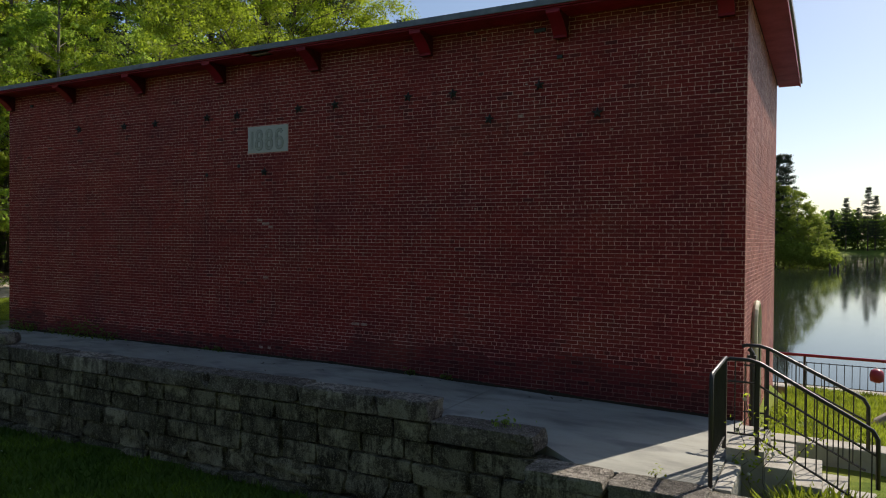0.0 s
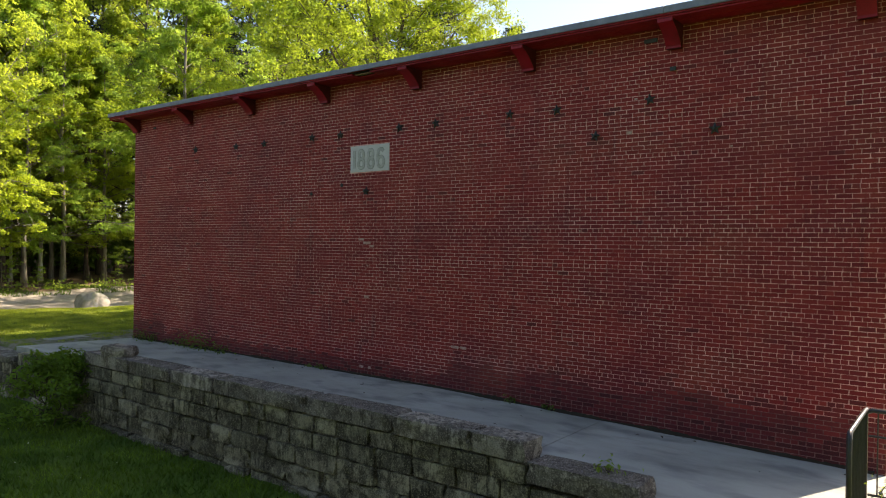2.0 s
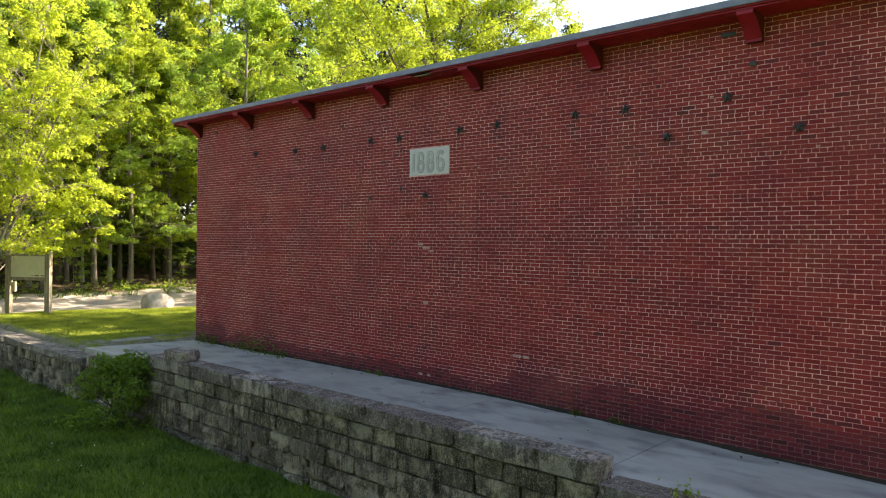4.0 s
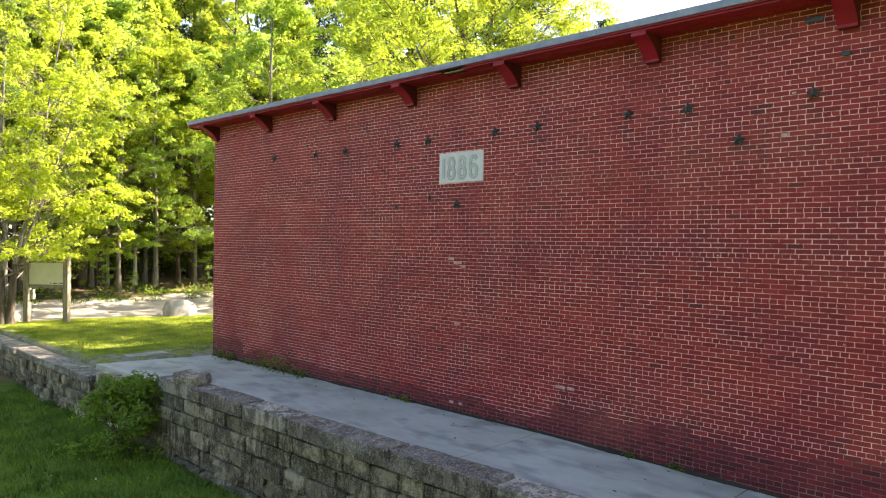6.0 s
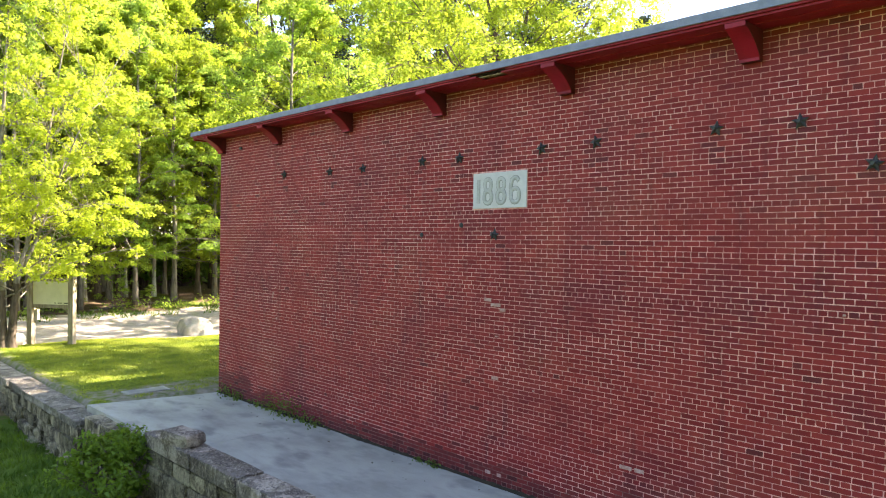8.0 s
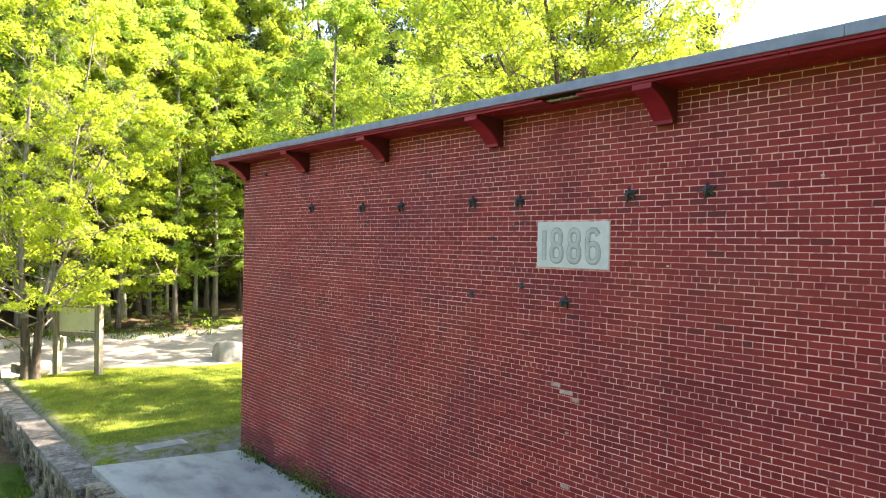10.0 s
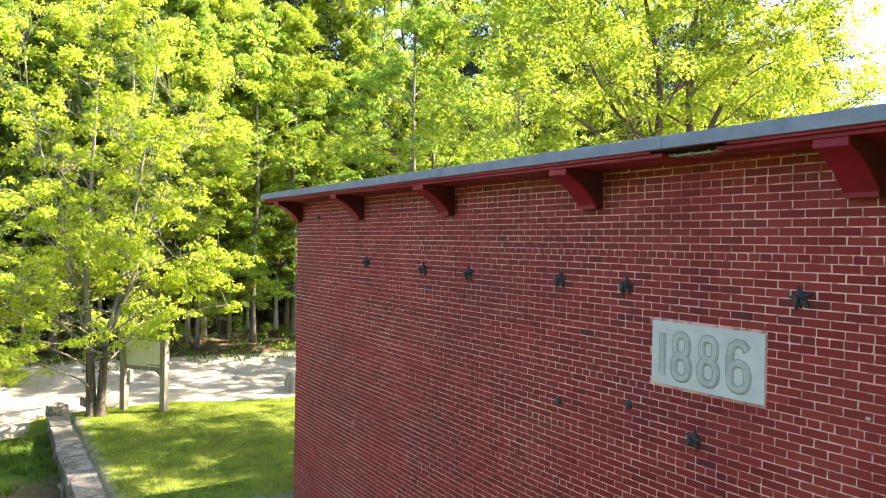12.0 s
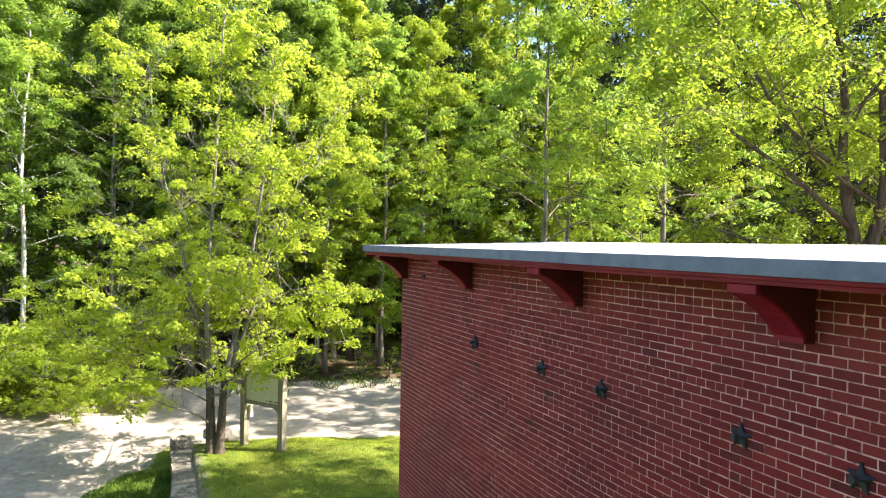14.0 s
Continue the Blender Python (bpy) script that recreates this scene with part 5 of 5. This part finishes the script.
thin = dict(limbs=26, twigs=6, per_tip=28, leaf=0.24, fuzz=0.55, droop=0.4)
deep = [
    broadleaf(67, "tall forest tree in green leaf deep in the wood", MAPLE, BARK, WOOD, tall=18, radius=4.2, low=4.0, trunk_r=0.2, rise=0.5, **thin),
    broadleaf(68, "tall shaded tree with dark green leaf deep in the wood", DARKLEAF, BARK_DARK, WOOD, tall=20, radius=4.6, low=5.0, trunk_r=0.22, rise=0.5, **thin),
    broadleaf(69, "tall beech in fresh leaf deep in the wood", BEECH, BARK, WOOD, tall=17, radius=4.2, low=3.0, trunk_r=0.18, rise=0.4, flat=0.35, **thin),
]
shore_tree = broadleaf(83, "olive-green leafy tree on the lake shore", SHORELEAF, BARK, "trees on the shore", tall=16, radius=5.0, low=1.0, trunk_r=0.2,
                       limbs=34, twigs=7, per_tip=34, leaf=0.26, rise=0.4, fuzz=0.6)
pine = conifer(71, 21, 3.6, 5.0, 0.26, 22, "tall dark pine tree at the back of the wood", WOOD)
sapling = broadleaf(81, "leafy sapling at the edge of the wood", BEECH, BARK, "saplings of the wood", tall=3.6, radius=1.5, low=0.5, trunk_r=0.035,
                    limbs=14, twigs=5, per_tip=18, leaf=0.12, rise=0.4, flat=0.4, fuzz=0.22)
bush_kind = broadleaf(82, "low leafy shrub at the edge of the path", MAPLE, BARK, "shrubs by the path", tall=2.4, radius=1.9, low=0.15, trunk_r=0.04,
                      limbs=22, twigs=7, per_tip=30, leaf=0.12, trunks=2, rise=0.5, fuzz=0.26)


def used():
    """Places each kind's first tree before its copies."""
    seen = set()

    def give(ob, x, y, turn, size):
        m = Matrix.Translation((x, y, height(x, y))) @ pose(0, 0, 0, 0, 0, turn)
        if ob.name in seen:
            c = copy_thing(ob, m)
        else:
            seen.add(ob.name)
            ob.matrix_basis = m
            c = ob
        c.scale = (size, size, size * random.Random(int(x * 31 + y * 17)).uniform(0.92, 1.08))
        return c
    return give


give = used()
rng = random.Random(23)
# edge of the wood along the path: stems that stand free below
for x, y, k, size in ((-29.2, 0.6, 5, 0.85), (-30.2, 3.6, 2, 1.0), (-31.0, 6.6, 1, 1.0), (-32.3, 9.2, 0, 1.0), (-33.4, 12.2, 1, 1.0), (-34.8, 15.6, 4, 1.1),
                      (-31.8, -2.2, 5, 0.95), (-31.0, -5.4, 5, 0.85), (-30.2, -8.6, 3, 1.0), (-31.0, -11.8, 5, 0.9), (-32.6, 2.2, 5, 1.0), (-34.0, 5.6, 4, 1.0),
                      (-23.0, 11.0, 1, 1.1), (-18.8, 13.6, 1, 1.1), (-26.8, 14.4, 0, 0.95), (-29.6, 17.8, 2, 1.1), (-22.4, 18.2, 4, 0.9)):
    give(kinds[k], x, y, rng.uniform(0, 360), size)
# thin straight stems just inside the wood
for n in range(16):
    give(kinds[(3, 3, 0, 4)[n % 4]], -30.0 - rng.random() * 3.2 - 0.3 * max(0.0, -4.5 + n * 1.05), -4.5 + n * 1.05 + rng.uniform(-0.4, 0.4), rng.uniform(0, 360), rng.uniform(0.7, 0.95))
# the wood behind
for i in range(10):
    for j in range(17):
        y = -20 + j * 4.4 + rng.uniform(-1.5, 1.5)
        x = -34.5 - i * 4.3 + rng.uniform(-1.5, 1.5) + (2.1 if j % 2 else 0) - 0.3 * max(0.0, y)
        if x < -64 or (i > 4 and rng.random() < 0.35):
            continue
        pick = rng.random()
        if i >= 2 and pick < 0.35:
            give(pine, x, y, rng.uniform(0, 360), rng.uniform(0.85, 1.2))
        elif i < 2:
            give(deep[rng.choice((0, 2, 1, 1))] if i else kinds[rng.choice((0, 1, 2, 3, 4, 4) if y > 0 else (5, 5, 3, 1))], x, y, rng.uniform(0, 360), rng.uniform(0.9, 1.2))
        else:
            give(deep[rng.choice((1, 1, 0, 2, 1))], x, y, rng.uniform(0, 360), rng.uniform(0.9, 1.25))
for i in range(4):
    for j in range(6):
        x, y = -17.5 - j * 5.0 + rng.uniform(-1.2, 1.2) - i * 2.2, 31.0 + i * 4.6 + rng.uniform(-1.2, 1.2)
        give(deep[rng.choice((0, 2, 1, 0))] if rng.random() < 0.75 else pine, x, y, rng.uniform(0, 360), rng.uniform(0.85, 1.1))
# tall pines that close the view
for i in range(20):
    a = radians(36 + i * 3.5 + rng.uniform(-1, 1))
    r = rng.uniform(46, 62)
    give(pine if i % 3 == 0 else deep[1 if i % 3 == 1 else 0], 4 - r * math.sin(a), -5 + r * math.cos(a), rng.uniform(0, 360), rng.uniform(1.4, 1.65))
# undergrowth
for n in range(18):
    y = rng.uniform(-13, 14)
    x = -28.6 - abs(rng.gauss(0, 2.4))
    give(sapling, x, y, rng.uniform(0, 360), rng.uniform(0.3, 0.75))
for x, y, size in ((-26.4, -7.4, 1.0), (-25.6, -9.6, 1.1), (-27.6, -5.6, 0.85), (-27.0, -11.5, 1.15), (-24.9, -11.6, 1.1), (-28.4, -8.0, 1.0), (-26.2, -4.2, 0.5),
                   (-25.4, -6.6, 0.65)):
    give(bush_kind, x, y, rng.uniform(0, 360), size)

# shrub against the retaining wall
wood, c, sizes, out = grow(91, tall=1.45, radius=0.95, low=0.2, trunk_r=0.03, limbs=19, twigs=7, per_tip=11, leaf=0.125, trunks=2, rise=0.85, fuzz=0.2, flat=0.45,
                           bare=3, share=0.8, droop=0.7, lean=(0.1, 0.25))
shrub = thing("shrub", "dense dark green shrub growing against the stone wall", "shrub")
part("stem", wood, BARK_DARK, shrub)
crown = new("leaves", leaf_mesh("leaves", c, sizes, SHRUBLEAF, 0.7, 91, 0.45, out * 0.5))
crown.parent = shrub
shrub.matrix_basis = pose(-4.8, -3.7, -1.15, 0, 0, 20) @ Matrix.Scale(0.88, 4)

# the wood's far rows and the far shore
g = np.random.default_rng(5)


def far_wood(name, label, spots, material, leaf, per, fuzz):
    pts, sizes = [], []
    for x, y, z, tall, r in spots:
        n = per
        u = g.random(n) ** 0.7
        a = g.random(n) * 6.283
        rad = r * np.sqrt(g.random(n)) * (0.35 + 0.9 * np.sin(np.pi * np.clip(1 - u * 0.93, 0, 1)))
        pts.append(np.stack([x + rad * np.cos(a), y + rad * np.sin(a), z + 0.5 + u * tall], 1) + g.normal(size=(n, 3)) * fuzz)
        sizes.append(leaf * g.uniform(0.6, 1.5, n))
    me = leaf_mesh(name, np.concatenate(pts), np.concatenate(sizes), material, 0.3, 8)
    return tagged(new(name, me), label, "trees", kind="stuff")


rng = random.Random(31)
back = [(-66 - rng.random() * 8, -45 + i * 4.2 + rng.uniform(-1, 1), 1.6, rng.uniform(25, 32), 4.5) for i in range(34)]
back += [(-64 + i * 4.4 + rng.uniform(-1, 1), 46 + rng.random() * 8, 0.5, rng.uniform(20, 25), 4.2) for i in range(8)]
far_wood("far_woods", "dense dark woods behind the nearer trees", back, NEEDLE, 0.75, 1100, 0.5)
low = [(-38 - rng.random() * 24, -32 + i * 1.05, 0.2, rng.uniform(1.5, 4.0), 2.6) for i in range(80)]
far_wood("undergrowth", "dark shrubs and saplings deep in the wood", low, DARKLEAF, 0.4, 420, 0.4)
# unseen trees behind the camera, added to cut sky light on the lower wall
south = [(-22 + i * 3.4 + rng.uniform(-1, 1), -24 - rng.random() * 8, -1.0, rng.uniform(18, 24) if i > 8 else rng.uniform(7, 11), 4.4) for i in range(22)]
south += [(32 + rng.random() * 8, -24 + i * 3.6, -1.0, rng.uniform(12, 18), 4.4) for i in range(6)]
far_wood("far_woods", "unseen green woods added to dim the brick wall", south, DARKLEAF, 0.7, 900, 0.5)
shore = [(x, y, -2.2, tall, r) for x, y, tall, r in ((5.0, 135.5, 4, 2.6), (7.6, 135, 3.4, 2.4), (2.6, 136, 5, 2.8), (9.6, 135.5, 2.6, 2.0), (-1, 136, 6, 3.5),
                                                     (11.2, 136, 2.0, 1.4), (-5, 138, 8, 4))]
far_wood("shore_shrubs", "green shrubs along the near shore of the lake", shore, SHORELEAF, 0.4, 1300, 0.4)
for x, y, size in ((0.5, 143, 1.1), (3.4, 141, 1.0), (5.8, 140, 0.88), (7.7, 139, 0.74), (9.3, 138, 0.6), (10.7, 137.5, 0.42), (-3.5, 142, 0.9), (2.0, 138.5, 0.7), (4.6, 137.5, 0.6), (6.8, 137, 0.5)):
    give(shore_tree, x, y, rng.uniform(0, 360), size)
opp = [(-30 + i * 4.6 + rng.uniform(-2, 2), 344 + rng.uniform(0, 16), -0.8, rng.uniform(11, 17), 6.0) for i in range(44)]
far_wood("shore_woods", "dark pine woods on the far shore of the lake", opp, DARKLEAF, 1.5, 800, 0.8)
for x, y, size in ((3.6, 143, 0.98), (2.2, 145, 1.02), (0.0, 144, 1.05)):
    give(pine, x, y, rng.uniform(0, 360), size)
for x, y, size in ((18.3, 345, 1.12), (26.5, 344, 1.22), (29.5, 347, 1.05), (13.0, 347, 0.9), (23.0, 349, 0.95)):
    give(pine, x, y, rng.uniform(0, 360), size)


# ---- grass and small plants ----
def blades(name, label, n, area, tall, seed, material, keep=None):
    """Thin upright blades over a stretch of ground."""
    g = np.random.default_rng(seed)
    x = g.uniform(area[0], area[1], n)
    y = g.uniform(area[2], area[3], n)
    ok = np.array([(keep is None or keep(a, b)) for a, b in zip(x, y)])
    x, y = x[ok], y[ok]
    z = np.array([height(a, b) for a, b in zip(x, y)])
    n = len(x)
    h = tall * g.uniform(0.5, 1.4, n)
    a = g.random(n) * 6.283
    w = h * 0.16
    lean = g.normal(size=(n, 2)) * h[:, None] * 0.5
    p0 = np.stack([x - np.cos(a) * w, y - np.sin(a) * w, z - 0.01], 1)
    p1 = np.stack([x + np.cos(a) * w, y + np.sin(a) * w, z - 0.01], 1)
    p2 = np.stack([x + lean[:, 0], y + lean[:, 1], z + h], 1)
    co = np.stack([p0, p1, p2], 1).reshape(-1, 3)
    me = bpy.data.meshes.new(name)
    me.vertices.add(3 * n)
    me.vertices.foreach_set("co", co.astype(np.float32).ravel())
    me.loops.add(3 * n)
    me.loops.foreach_set("vertex_index", np.arange(3 * n, dtype=np.int32))
    me.polygons.add(n)
    me.polygons.foreach_set("loop_start", (np.arange(n) * 3).astype(np.int32))
    me.materials.append(material)
    me.update(calc_edges=True)
    return tagged(new(name, me), label, "grass", kind="stuff")


def on_lawn(x, y):
    if -9.75 < x < -9.1 and -1.8 < y < -0.6 or -8.8 < x and y > -2.7 or y < -2.52:
        return False
    worn = bare_mask(x, y) > 0.3 and noise.noise((x * 1.7, y * 1.7, 1.0)) < 0.1
    return path_mask(x, y) < 0.4 + 0.3 * noise.noise((x * 2, y * 2, 0)) and not worn


blades("lawn_grass", "short bright green lawn grass", 130000, (-22.5, -8.3, -2.52, 8.0), 0.042, 1, GRASS, on_lawn)
blades("lower_grass", "rough grass below the stone walls, coloured darker for shade", 110000, (-19.5, 12, -11.5, -3.2), 0.085, 2, GRASS_LOW,
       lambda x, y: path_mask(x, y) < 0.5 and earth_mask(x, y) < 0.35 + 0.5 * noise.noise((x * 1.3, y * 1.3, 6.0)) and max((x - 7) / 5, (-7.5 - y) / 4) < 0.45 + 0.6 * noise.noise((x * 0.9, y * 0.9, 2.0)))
blades("lakeside_grass", "sunny lakeside lawn grass", 26000, (9.5, 15.5, 0.6, 9.0), 0.09, 3, GRASS)
blades("path_edge_grass", "sparse dry grass along the forest edge", 7000, (-30.5, -27.2, -10, 12), 0.14, 4, GRASS_LOW,
       lambda x, y: noise.noise((x * 0.7, y * 0.7, 5.0)) > 0.0)
blades("stair_grass", "tuft of long bright grass at the foot of the stairs", 1500, (9.95, 10.6, -2.7, -2.1), 0.36, 6, GRASS)


def weed(x, y, z, r, n, seed, label, material=DARKLEAF, leaf=0.06):
    g = np.random.default_rng(seed)
    c = g.normal(size=(n, 3)) * (r, r * 0.45, r * 0.55) + (0, 0, r * 0.5)
    c[:, 2] = np.abs(c[:, 2])
    c[:, 1] = np.minimum(c[:, 1], 0.05)
    ob = thing("weed", label, "plant", "weeds at the foot of the wall", at=(x, y, z))
    l = new("leaves", leaf_mesh("leaves", c, leaf * g.uniform(0.6, 1.4, n), material, 0.6, seed))
    l.parent = ob
    s = Shape()
    for i in range(5):
        a = i * 1.26
        s.tube([(0, -0.02, 0), (math.cos(a) * r * 0.4, -0.03 - abs(math.sin(a)) * r * 0.2, r * 0.8)], [0.005, 0.002], 3)
    part("stem", s, BARK_DARK, ob)
    return ob


for x, y, r, n in ((-7.1, -0.1, 0.16, 90), (-6.3, -0.08, 0.10, 40), (-5.05, -0.12, 0.30, 240), (-7.6, -0.1, 0.2, 110), (-5.8, -0.1, 0.18, 90), (-4.1, -0.1, 0.16, 90), (-4.5, -0.1, 0.1, 40),
                   (-0.7, -0.08, 0.11, 50), (-1.1, -0.07, 0.07, 26), (3.9, -0.07, 0.08, 30), (4.6, -0.08, 0.07, 26)):
    weed(x, y, 0.0, r, n, int(abs(x) * 10), "small green weed sprouting between wall and walk")
weed(6.9, -2.85, 0.11, 0.11, 40, 77, "small green sprig growing from the parapet stones", BEECH)
weed(8.75, -3.15, -0.1, 0.07, 26, 78, "dry grassy weed in the joint of the walk", GRASS, 0.035)
# twigs and dead leaves on the walk
s = Shape()
for x, y, a in ((1.07, -0.72, 0.3), (1.25, -0.62, 1.1), (0.98, -0.6, -0.4)):
    d = Vector((math.cos(a), math.sin(a), 0)) * 0.13
    s.tube([Vector((x, y, 0.008)) - d, Vector((x, y, 0.03)), Vector((x, y, 0.01)) + d], 0.009, 5)
tagged(part("twig", s, BARK_DARK), "dark broken twig lying on the concrete walk", "twig")

# pale petals and dead leaves strewn on the shaded grass and the walk
g = np.random.default_rng(71)
n = 110
x, y = g.uniform(-12, 8.5, n), g.uniform(-8.5, -3.5, n)
c = np.stack([x, y, np.array([height(a, b) for a, b in zip(x, y)]) + 0.09], 1)
tagged(new("strewn_petals", leaf_mesh("strewn_petals", c, 0.036 * g.uniform(0.5, 1.5, n), PETAL, 2.5, 14, 0.7)),
       "small pale petals strewn over the shaded grass", "petals", kind="stuff")
n = 46
x, y = g.uniform(-8, 9, n), -0.1 - np.abs(g.normal(size=n)) * 0.5
c = np.stack([x, y, np.array([walk_z(a) for a in x]) + 0.014], 1)
tagged(new("dead_leaves", leaf_mesh("dead_leaves", c, 0.05 * g.uniform(0.5, 1.4, n), BARK_DARK, 4.0, 15, 0.6)),
       "dark dead leaves blown along the concrete walk", "leaves", kind="stuff")

# low plants and fallen boughs along the forest edge
g = np.random.default_rng(61)
n = 2000
x, y = -28.2 - np.abs(g.normal(size=n)) * 1.6, g.uniform(-10, 13, n)
ok = np.array([noise.noise((a * 0.6, b * 0.6, 11.0)) > 0.02 for a, b in zip(x, y)])
x, y = x[ok], y[ok]
c = np.stack([x, y, np.array([height(a, b) for a, b in zip(x, y)]) + np.abs(g.normal(size=len(x))) * 0.22 + 0.03], 1)
tagged(new("ground_plants", leaf_mesh("ground_plants", c, 0.16 * g.uniform(0.5, 1.4, len(c)), BEECH, 0.9, 12)),
       "low yellow-green plants on the forest floor", "plants", kind="stuff")
for x, y, a, long_, r in ((-28.6, 1.6, 0.5, 1.6, 0.05), (-29.4, 4.8, 1.9, 2.6, 0.08), (-28.3, -0.6, -0.4, 1.3, 0.04), (-30.2, 8.0, 1.2, 2.4, 0.07), (-28.8, 6.4, 2.6, 1.2, 0.04)):
    z = height(x, y)
    d = Vector((math.cos(a), math.sin(a), 0.06)) * long_ / 2
    m = Vector((x, y, z + r))
    s = Shape()
    s.tube([m - d, m - d * 0.3 + Vector((0, 0, 0.05)), m + d * 0.4 + Vector((0, 0, 0.08)), m + d], [r, r * 0.9, r * 0.7, r * 0.3], 6)
    s.tube([m + d * 0.3 + Vector((0, 0, 0.06)), m + d * 0.6 + Vector((0.2, -0.15, 0.3))], [r * 0.5, r * 0.2], 5)
    tagged(part("fallen_branch", s, BARK_DARK), "dark fallen branch lying on the forest floor", "branch", "fallen branches")

# climber on the stair railing
g = np.random.default_rng(44)
vine = thing("climbing_vine", "thin climbing vine with small white flowers on the railing", "plant")
s = Shape()
pts = []
for k in range(5):
    p = [Vector((9.35 + 0.12 * k, -2.02, -0.6))]
    for i in range(9):
        p.append(p[-1] + Vector((g.uniform(-0.09, 0.13), g.uniform(-0.02, 0.02), g.uniform(0.02, 0.2))))
    s.tube(p, 0.005, 4)
    pts += p[2:]
part("stem", s, BARK, vine)
c = np.repeat(np.array([q[:] for q in pts]), 4, axis=0) + g.normal(size=(len(pts) * 4, 3)) * 0.05
l = new("leaves", leaf_mesh("leaves", c, 0.055 * g.uniform(0.6, 1.4, len(c)), MAPLE, 0.3, 9))
l.parent = vine
for k in range(7):
    q = pts[int(g.integers(len(pts)))]
    s = Shape()
    s.tube([q + Vector((0, -0.05, 0)), q + Vector((0, -0.065, 0.004)), q + Vector((0, -0.075, 0))], [0.006, 0.022, 0.004], 6)
    part("flower", s, CREAM, vine, "small white flower")
